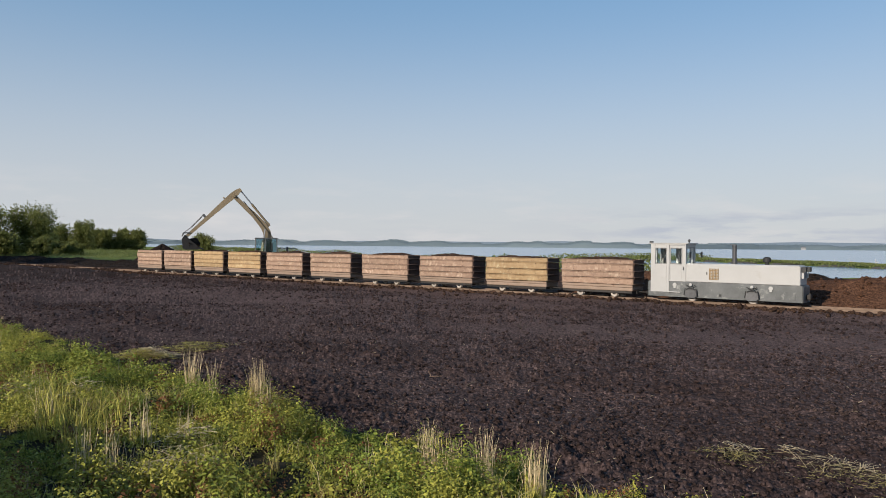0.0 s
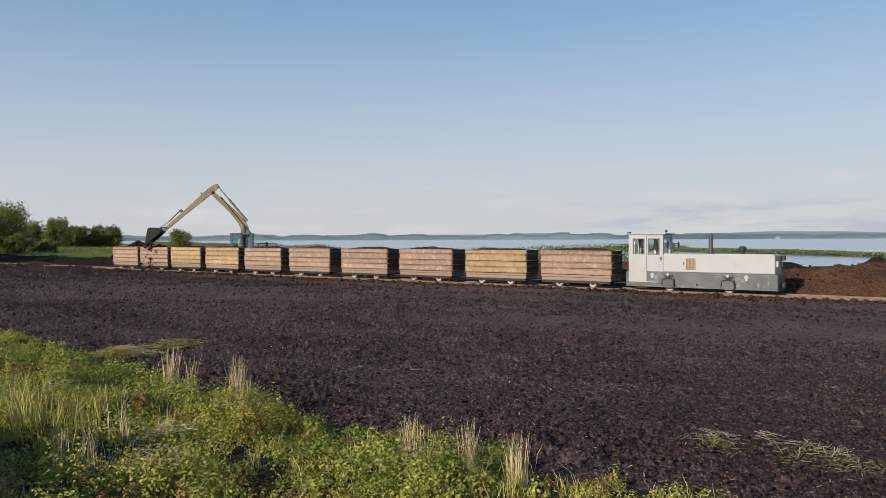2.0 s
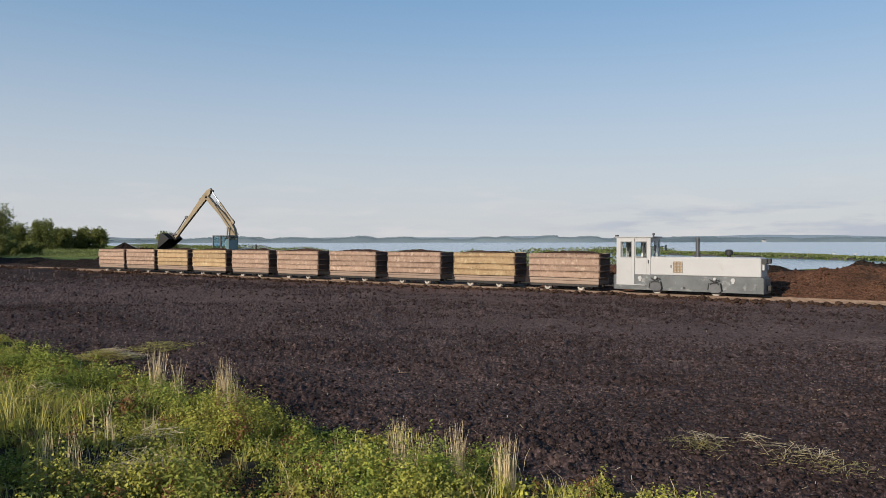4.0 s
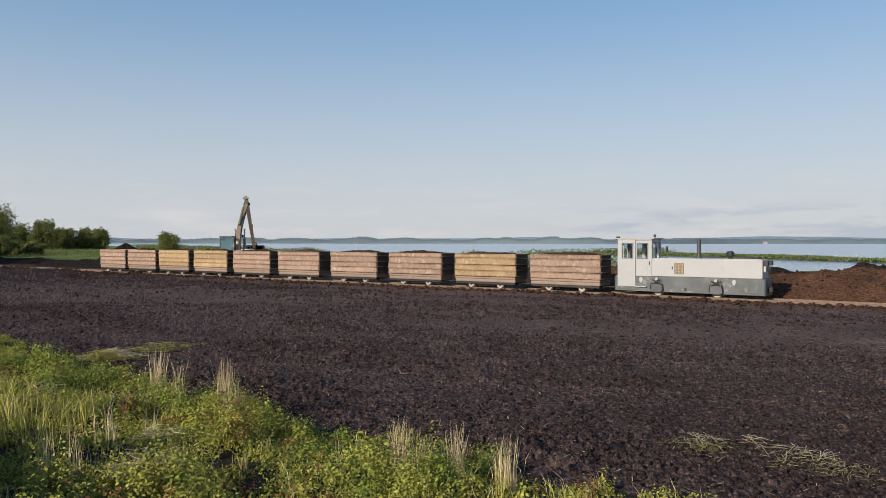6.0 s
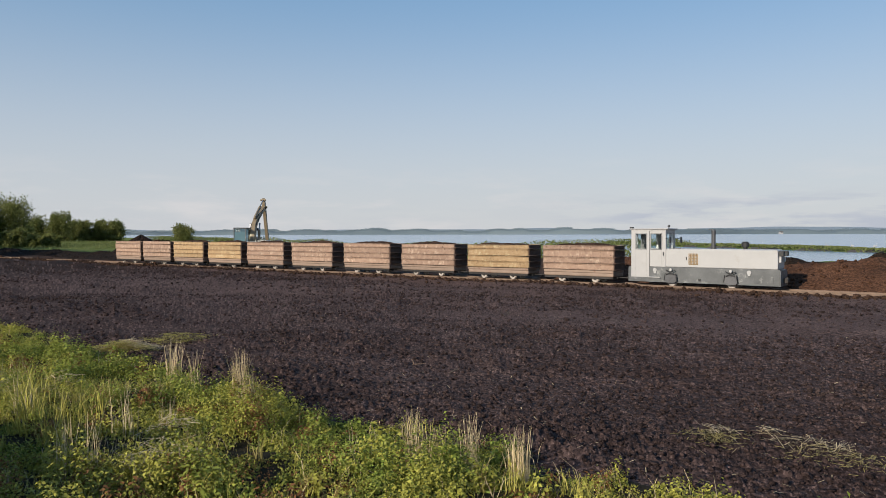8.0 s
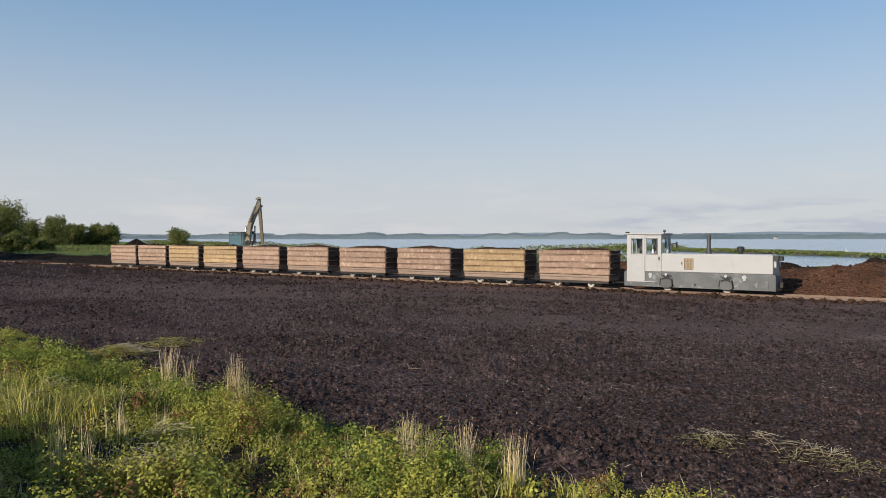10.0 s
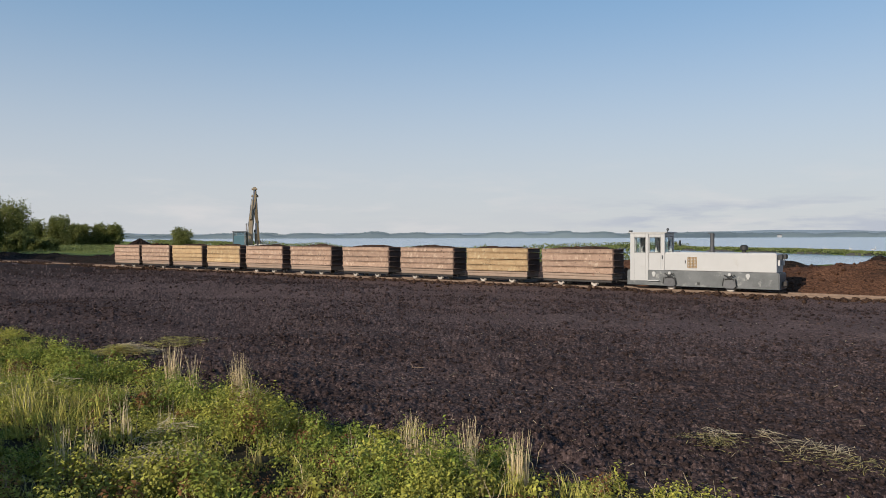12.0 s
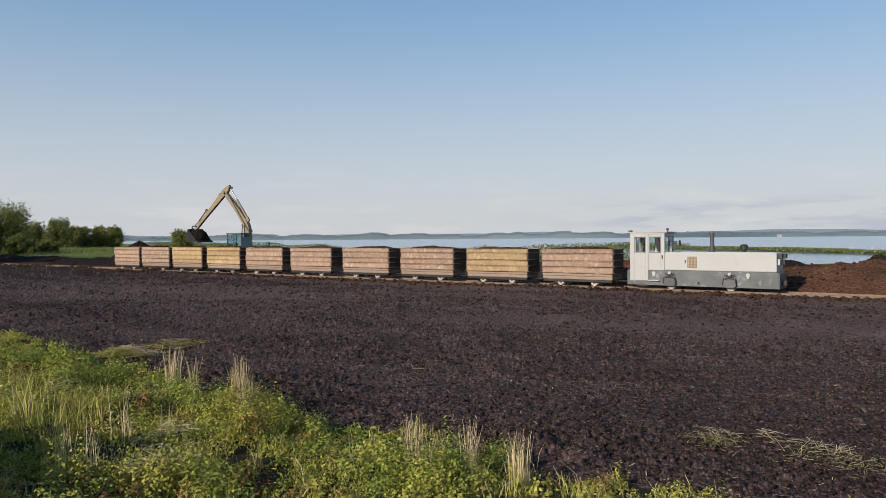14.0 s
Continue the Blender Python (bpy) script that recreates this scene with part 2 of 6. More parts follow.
YELLOW = mat("faded_yellow_steel", (0.18, 0.135, 0.082), (0.30, 0.235, 0.148), 1.5, 0.5, 0.1, 25, wear=(0.13, 0.10, 0.065), wear_at=(0.58, 0.74), wear_scale=1.5)
CREAM = mat("cream_panel", (0.40, 0.375, 0.31), (0.54, 0.51, 0.44), 1.5, 0.5, 0.05, 25, wear=(0.35, 0.29, 0.2), wear_scale=2)
TEAL = mat("blue_green_cab", (0.06, 0.125, 0.15), (0.09, 0.17, 0.20), 3, 0.4, 0.03, 25)
WET_PEAT = clod_mat("wet_peat", (0.007, 0.006, 0.0055), (0.016, 0.013, 0.011), (0.02, 0.014, 0.011), 0.06, 6)
BUCKET = mat("peaty_bucket_steel", (0.009, 0.0085, 0.0085), (0.024, 0.022, 0.021), 3, 0.6, 0.2, 25, metal=0.2)
CHROME = mat("chrome_rod", (0.30, 0.30, 0.31), (0.42, 0.42, 0.43), 3, 0.4, 0, 25, metal=0.6)


def glass(name, tint, rough=0.03):
    m = bpy.data.materials.new(name)
    m.use_nodes = True
    b = m.node_tree.nodes["Principled BSDF"]
    b.inputs["Base Color"].default_value = (*tint, 1)
    b.inputs["Roughness"].default_value, b.inputs["IOR"].default_value, b.inputs["Transmission Weight"].default_value = rough, 1.3, 1.0
    return m


PANE = glass("window_glass", (0.86, 0.92, 0.93))
BLUE_PANE = glass("blue_tinted_glass", (0.62, 0.76, 0.80))


# ---- mesh helpers ----
def box(bm, x0, x1, y0, y1, z0, z1, bevel=0.0, m=None):
    made = bmesh.ops.create_cube(bm, size=1)["verts"]
    for v in made:
        v.co = Vector(((x0, x1)[v.co.x > 0], (y0, y1)[v.co.y > 0], (z0, z1)[v.co.z > 0]))
    if bevel:
        edges = list({e for v in made for e in v.link_edges})
        out = bmesh.ops.bevel(bm, geom=edges, offset=bevel, segments=2, affect="EDGES", profile=0.5)
        made = list({v for f in out["faces"] for v in f.verts} | {v for v in made if v.is_valid})
    if m:
        bmesh.ops.transform(bm, matrix=m, verts=made)
    return made


def rod(bm, p, q, r, r2=None, seg=12):
    p, q = Vector(p), Vector(q)
    d = q - p
    m = Matrix.Translation((p + q) / 2) @ d.to_track_quat("Z", "Y").to_matrix().to_4x4()
    return bmesh.ops.create_cone(bm, cap_ends=True, segments=seg, radius1=r, radius2=r if r2 is None else r2, depth=d.length, matrix=m)["verts"]


def slab(bm, outline, y0, y1):
    """A plate with that outline in x and z, from y0 to y1."""
    a = [bm.verts.new((x, y0, z)) for x, z in outline]
    b = [bm.verts.new((x, y1, z)) for x, z in outline]
    bm.faces.new(a)
    bm.faces.new(b[::-1])
    k = len(a)
    for i in range(k):
        bm.faces.new((a[i], b[i], b[(i + 1) % k], a[(i + 1) % k]))
    return a + b


def part(name, bm, material, parent=None, label="", smooth=False):
    bmesh.ops.recalc_face_normals(bm, faces=bm.faces[:])
    me = bpy.data.meshes.new(name)
    bm.to_mesh(me)
    bm.free()
    me.materials.append(material)
    if smooth:
        for p in me.polygons:
            p.use_smooth = True
    ob = new(name, me)
    if parent:
        ob.parent = parent
    return tagged(ob, label)


def shape(name, verts, faces, material, parent=None, smooth=False):
    me = bpy.data.meshes.new(name)
    me.from_pydata(verts, [], faces)
    me.materials.append(material)
    if smooth:
        me.polygons.foreach_set("use_smooth", [True] * len(me.polygons))
    ob = new(name, me)
    if parent:
        ob.parent = parent
    return ob


def lumps(rng, at, size):
    """Angular clods at those places, as vertices and faces of one mesh."""
    ico = [(0, 0, 1)] + [(0.894 * math.cos(a), 0.894 * math.sin(a), 0.447) for a in np.arange(5) * 1.2566] + [(0.894 * math.cos(a + 0.6283), 0.894 * math.sin(a + 0.6283), -0.447) for a in np.arange(5) * 1.2566] + [(0, 0, -1)]
    tri = [(0, 1 + i, 1 + (i + 1) % 5) for i in range(5)] + [(1 + i, 6 + i, 1 + (i + 1) % 5) for i in range(5)] + [(1 + (i + 1) % 5, 6 + i, 6 + (i + 1) % 5) for i in range(5)] + [(11, 6 + (i + 1) % 5, 6 + i) for i in range(5)]
    ico, tri = np.array(ico), np.array(tri)
    k = len(at)
    v = ico[None] * rng.uniform(0.55, 1.3, (k, 12, 1)) * (size[:, None, None] * rng.uniform(0.7, 1.4, (k, 1, 3)) * np.array([1, 1, 0.75]))
    a = rng.uniform(0, 6.28, k)
    c, s = np.cos(a)[:, None], np.sin(a)[:, None]
    v = np.stack([v[..., 0] * c - v[..., 1] * s, v[..., 0] * s + v[..., 1] * c, v[..., 2]], -1) + at[:, None]
    f = tri[None] + (np.arange(k) * 12)[:, None, None]
    return v.reshape(-1, 3), f.reshape(-1, 3)


def tri_mesh(name, v, f, material):
    me = bpy.data.meshes.new(name)
    me.vertices.add(len(v))
    me.vertices.foreach_set("co", np.ascontiguousarray(v, np.float32).ravel())
    me.loops.add(f.size)
    me.loops.foreach_set("vertex_index", f.astype(np.int32).ravel())
    me.polygons.add(len(f))
    me.polygons.foreach_set("loop_start", np.arange(0, f.size, 3, dtype=np.int32))
    me.materials.append(material)
    me.update()
    return new(name, me)


def lattice_noise(x, y, seed=0):
    """Smooth value noise, about -1 to 1, one cell a unit."""
    xi, yi = np.floor(x).astype(np.int64), np.floor(y).astype(np.int64)
    fx, fy = x - xi, y - yi
    fx, fy = fx * fx * (3 - 2 * fx), fy * fy * (3 - 2 * fy)

    def h(i, j):
        n = (i * 374761393 + j * 668265263 + seed * 69069) & 0x7FFFFFFF
        n = ((n ^ (n >> 13)) * 1274126177) & 0x7FFFFFFF
        return ((n ^ (n >> 16)) & 0xFFFF) / 32767.5 - 1
    return (h(xi, yi) * (1 - fx) + h(xi + 1, yi) * fx) * (1 - fy) + (h(xi, yi + 1) * (1 - fx) + h(xi + 1, yi + 1) * fx) * fy


# ---- plan: the track runs past, its near rail on this line; s along it, n away from the field ----
ALONG, AWAY = Vector((0.78649, -0.61761, 0)), Vector((0.61761, 0.78649, 0))
START = Vector((-20.645, 55.066, 0))
TURN = -38.142
GAUGE = 0.914
RAIL_TOP = 0.16


def by_track(s, n=0.3, z=0.0):
    return START + ALONG * s + AWAY * n + Vector((0, 0, z))


def track_pose(s, n=0.3, z=0.0, turn=0.0):
    p = by_track(s, n, z)
    return pose(p.x, p.y, p.z, 0, 0, TURN + turn)


def to_track(x, y):
    dx, dy = x - START.x, y - START.y
    return dx * ALONG.x + dy * ALONG.y, dx * AWAY.x + dy * AWAY.y


def verge(x, y):
    """How far inside the weedy verge a place is, in metres."""
    return 6.0 - (0.695 * x + 0.719 * y) + 0.35 * lattice_noise(x * 0.9 + 5, y * 0.9, 3) + 0.18 * lattice_noise(x * 2.7, y * 2.7, 4)


def shore_line(s):
    """Distance of the lake's edge from the track."""
    return 41 + 7 * lattice_noise(s / 23 + 3, s * 0 + 0.5, 8) + 2 * lattice_noise(s / 6, s * 0 + 2.5, 9) + 0.06 * np.clip(-s, 0, 400) ** 1.35


def churned(x, y):
    """How broken up the peat is, 0 to 1: bands along the rails where machines have run, and patches."""
    s, n = to_track(x, y)
    lanes = 0.30 * np.exp(-((n + 4.6) / 1.6) ** 2) - 0.55 * np.exp(-((n + 10.4 + lattice_noise(s / 14, s * 0, 55)) / 2.4) ** 2)
    return np.clip(0.54 + lanes + 0.48 * lattice_noise(s / 19 + 2, n / 1.9, 51) + 0.35 * lattice_noise(x / 3.3 + 9, y / 2.1, 11), 0.12, 1)


def ground_height(x, y):
    s, n = to_track(x, y)
    z = 0.10 * lattice_noise(x / 6, y / 6, 1) + 0.05 * lattice_noise(x / 2.1, y / 2.1, 2)
    near = np.clip((n + 2.5) / 2.0, 0, 1) * np.clip((5 - n) / 3, 0, 1)
    z = z * (1 - 0.8 * near) + 0.05 * near
    rough = np.clip(1.2 - np.hypot(x, y - 12) / 45, 0, 1) * np.clip((-n - 0.4) / 1.5, 0, 1)
    rough = rough * churned(x, y)
    z = z + (0.3 + 0.9 * rough) * np.clip(1.3 - np.hypot(x, y - 12) / 45, 0, 1) * 0.05 * lattice_noise(x / 0.42, y / 0.42, 5)
    z = z + 0.12 * np.clip(verge(x, y) / 1.2, 0, 1)
    # a low spoil bank along the field side of the rails
    z = z + 0.09 * np.exp(-((n + 1.3) / 0.5) ** 2) * (0.5 + 0.5 * lattice_noise(s / 0.9, n / 0.9, 12)) * np.clip((60 - np.abs(s - 15)) / 20, 0, 1)
    z = z + 0.34 * np.clip((3 - s) / 8, 0, 1) * np.clip((-n - 1.0) / 1.0, 0, 1) * np.clip((n + 9) / 4, 0, 1) * np.clip(lattice_noise(s / 3.6, n / 1.7, 16) + 0.25 * lattice_noise(s / 1.2, n / 1.2, 17), 0, 1) * np.clip((s + 70) / 10, 0, 1)
    # behind the rails: worked peat, then the lake bed
    z = z + 0.25 * np.clip((n - 5) / 8, 0, 1) * lattice_noise(x / 4, y / 4, 13) * np.clip((60 - n) / 20, 0, 1)
    z = z - 1.6 * np.clip((n - shore_line(s) + 2) / 9, 0, 1)
    # a grassy spit out in the lake
    p = (x - 60) * -0.215 + (y - 167) * 0.977
    q = (x - 60) * 0.977 + (y - 167) * 0.215
    wide = 7 + 2.5 * lattice_noise(p / 17, p * 0, 14)
    spit = np.clip((wide - np.abs(q - 2 * lattice_noise(p / 30, p * 0 + 4, 15))) / 3, 0, 1) * np.clip((40 - p) / 8, 0, 1) * np.clip((p + 150) / 30, 0, 1)
    return np.maximum(z, -1.6 + 1.35 * spit)


def clods(x, y, size, seed, fill=0.8):
    """Height of round lumps strewn at random, one to a cell at most."""
    wx, wy = x + 0.22 * size * lattice_noise(x / size * 2.3, y / size * 2.3, seed + 1), y + 0.22 * size * lattice_noise(x / size * 2.3 + 7, y / size * 2.3, seed + 2)
    i, j = np.floor(wx / size).astype(np.int64), np.floor(wy / size).astype(np.int64)
    out = np.zeros_like(x)
    for di in (-1, 0, 1):
        for dj in (-1, 0, 1):
            a, b = i + di, j + dj
            k = ((a * 374761393 + b * 668265263 + seed * 69069) & 0x7FFFFFFF)
            k = ((k ^ (k >> 13)) * 1274126177) & 0x7FFFFFFF
            k = k ^ (k >> 16)
            u, v, w = (k & 1023) / 1023, ((k >> 10) & 1023) / 1023, ((k >> 20) & 1023) / 1023
            r = size * (0.30 + 0.38 * v * w) * (u * 0.5 + w * 0.5 < fill)
            d = ((wx - (a + u) * size) ** 2 + (wy - (b + v) * size) ** 2) / np.maximum(r * r, 1e-9)
            out = np.maximum(out, r * np.sqrt(np.clip(1 - d, 0, 1)))
    return out


def relief(x, y):
    """Broken peat: lumps at three sizes on the open field."""
    s, n = to_track(x, y)
    far = np.hypot(x, y)
    field = np.clip((-n - 0.6) / 1.2, 0, 1) * np.clip(-verge(x, y) / 0.3, 0, 1)
    c = churned(x, y)
    z = (0.35 + 0.65 * c) * 1.75 * clods(x, y, 0.066, 61, 0.9) * np.clip((13 - far) / 4.5, 0, 1)
    z = z + (0.15 + 0.85 * c) * 1.2 * clods(x, y, 0.155, 62, 0.6) * np.clip((24 - far) / 11, 0, 1)
    z = z + c * 0.5 * clods(x, y, 0.55, 63, 0.45) * np.clip((60 - far) / 20, 0.2, 1)
    return z * field


def build_ground():
    # rings round the standing place, close together near it and wide at the horizon
    rings = [0.0, 1.0, 2.0, 3.0, 3.6, 4.1]
    while rings[-1] < 62:
        rings.append(rings[-1] + max(0.012, rings[-1] ** 2 * 2.2 / 3040))
    step = rings[-1] - rings[-2]
    while rings[-1] < 4600:
        step *= 1.075
        rings.append(rings[-1] + step)
    turn = np.radians(np.concatenate([np.arange(-42, 42, 0.10), np.arange(44, 318, 4.0), [318]]))
    R, T = np.meshgrid(np.array(rings), turn, indexing="ij")
    X, Y = R * np.sin(T), R * np.cos(T)
    Z = ground_height(X, Y)
    near = R < 64
    Z[near] += relief(X[near], Y[near])
    Z = np.where(R > 600, -1.6, Z)
    w = len(turn)
    i = (np.arange(len(rings) - 1)[:, None] * w + np.arange(w - 1)[None]).ravel()
    faces = np.stack([i, i + w, i + w + 1, i + 1], 1)
    me = bpy.data.meshes.new("ground")
    me.vertices.add(X.size)
    me.vertices.foreach_set("co", np.stack([X, Y, Z], -1).astype(np.float32).ravel())
    me.loops.add(faces.size)
    me.loops.foreach_set("vertex_index", faces.astype(np.int32).ravel())
    me.polygons.add(len(faces))
    me.polygons.foreach_set("loop_start", np.arange(0, faces.size, 4, dtype=np.int32))
    cx, cy = X.ravel()[faces].mean(1), Y.ravel()[faces].mean(1)
    s, n = to_track(cx, cy)
    index = np.zeros(len(faces), np.int32)
    # peat dried pale on the smooth strip before the engine; dark peat where the rails run out, shade painted in
    toss = np.random.default_rng(3).uniform(0, 1, len(faces))
    dry = np.clip((n + 19) / 10, 0, 1) * np.clip((s - 6) / 24, 0, 1) * 0.95 * (1.25 - 0.7 * churned(cx, cy)) + 0.25 * (1 - churned(cx, cy))
    index[toss < dry] = 5
    index[toss > 1 - 0.85 * np.clip((9 - s) / 14, 0, 1) * np.clip((n + 22) / 12, 0, 1)] = 6
    index[n + 0.6 * lattice_noise(cx / 1.7, cy / 1.7, 20) > -0.9] = 1
    index[verge(cx, cy) > 0.1] = 2
    green = n + 5 * lattice_noise(cx / 9, cy / 9, 21) > np.where(s < -20, 14, 30)
    index[green] = 3
    index[Z.ravel()[faces].mean(1) < -0.75] = 4
    index[np.hypot(cx, cy) > 700] = 4
    index[(cy < 2) & ((index == 0) | (index > 4))] = 3
    me.polygons.foreach_set("material_index", index)
    me.polygons.foreach_set("use_smooth", np.ones(len(faces), dtype=bool))
    for m in (PEAT, TRACK_PEAT, SOIL, TURF, SAND, DRY_PEAT, SHADED_PEAT):
        me.materials.append(m)
    me.update()
    me.validate()
    tagged(new("ground", me), "dark brown crumbly peat field with a green verge and far turf", "ground", kind="structure")


def build_lake():
    m = bpy.data.materials.new("lake_water")
    m.use_nodes = True
    nd, ln = m.node_tree.nodes, m.node_tree.links
    b = nd["Principled BSDF"]
    b.inputs["Base Color"].default_value = (0.22, 0.33, 0.44, 1)
    b.inputs["Roughness"].default_value, b.inputs["IOR"].default_value = 0.16, 1.33
    tc, n = nd.new("ShaderNodeTexCoord"), nd.new("ShaderNodeTexNoise")
    n.inputs["Scale"].default_value, n.inputs["Detail"].default_value = 1.1, 5
    ln.new(tc.outputs["Object"], n.inputs["Vector"])
    bump = nd.new("ShaderNodeBump")
    bump.inputs["Strength"].default_value, bump.inputs["Distance"].default_value = 0.10, 0.3
    ln.new(n.outputs["Fac"], bump.inputs["Height"])
    ln.new(bump.outputs["Normal"], b.inputs["Normal"])
    gx = np.linspace(-4200, 4200, 41)
    verts = [(x, y, -0.6) for y in np.linspace(30, 4300, 31) for x in gx]
    faces = [(j * 41 + i, j * 41 + i + 1, j * 41 + i + 42, j * 41 + i + 41) for j in range(30) for i in range(40)]
    tagged(shape("water", verts, faces, m), "calm pale blue lake under a hazy sky", "lake", kind="structure")


build_ground()
build_lake()


# ---- the railway ----
def build_track():
    rails = [(-0.05, 0.0), (0.05, 0.0), (0.05, 0.014), (0.012, 0.03), (0.012, 0.075), (0.028, 0.082), (0.028, 0.1), (-0.028, 0.1), (-0.028, 0.082), (-0.012, 0.075), (-0.012, 0.03), (-0.05, 0.014)]
    track = tagged(new("track"), "narrow rusty rails on half-buried sleepers in the peat", "railway track", kind="structure")
    track.matrix_world = track_pose(0, 0, 0)
    for y in (0.3 - GAUGE / 2, 0.3 + GAUGE / 2):
        bm = bmesh.new()
        loops = []
        for s in np.arange(-70, 75, 5.0):
            dz = RAIL_TOP - 0.1
            loops.append([bm.verts.new((s, y + a, dz + b)) for a, b in rails])
        for p, q in zip(loops, loops[1:]):
            for i in range(len(p)):
                bm.faces.new((p[i], p[(i + 1) % len(p)], q[(i + 1) % len(p)], q[i]))
        part("rail", bm, RAIL, track)
    bm = bmesh.new()
    box(bm, -0.09, 0.09, -0.42, 1.02, -0.06, 0.065, 0.015)
    first = part("sleeper", bm, SLEEPER, track)
    rnd = random.Random(4)
    for i, s in enumerate(np.arange(-60, 62, 0.72)):
        ob = first if i == 0 else new("sleeper", first.data)
        ob.parent = track
        ob.matrix_basis = pose(s + rnd.uniform(-0.05, 0.05), rnd.uniform(-0.08, 0.08), rnd.uniform(-0.02, 0.008), 0, 0, rnd.uniform(-3, 3))


def board(bm, length, height, thick, m):
    """A plank whose face towards -y lies between two proud, worn lips, with chamfered ends; its base line at z 0."""
    lip = min(0.035, height * 0.2)
    prof = [(0, 0.0), (-thick * 1.6, 0.0), (-thick * 1.85, lip * 0.5), (-thick * 1.5, lip), (-thick, lip * 1.5), (-thick * 1.06, height * 0.5), (-thick, height - lip * 1.4), (-thick * 1.25, height - lip), (-thick * 1.35, height - lip * 0.4), (-thick * 1.2, height), (0, height)]
    rings = []
    for x, k in ((-length / 2, 0.55), (-length / 2 + 0.03, 1), (-length / 6, 1.05), (length / 6, 1.04), (length / 2 - 0.03, 1), (length / 2, 0.55)):
        rings.append([bm.verts.new(m @ Vector((x, y * k, z))) for y, z in prof])
    k = len(prof)
    for p, q in zip(rings, rings[1:]):
        for i in range(k):
            bm.faces.new((p[i], p[(i + 1) % k], q[(i + 1) % k], q[i]))
    bm.faces.new(rings[0])
    bm.faces.new(rings[-1][::-1])


WAGON_LONG, WAGON_WIDE, WAGON_LOW, WAGON_TOP = 3.56, 1.20, 0.43, 1.86


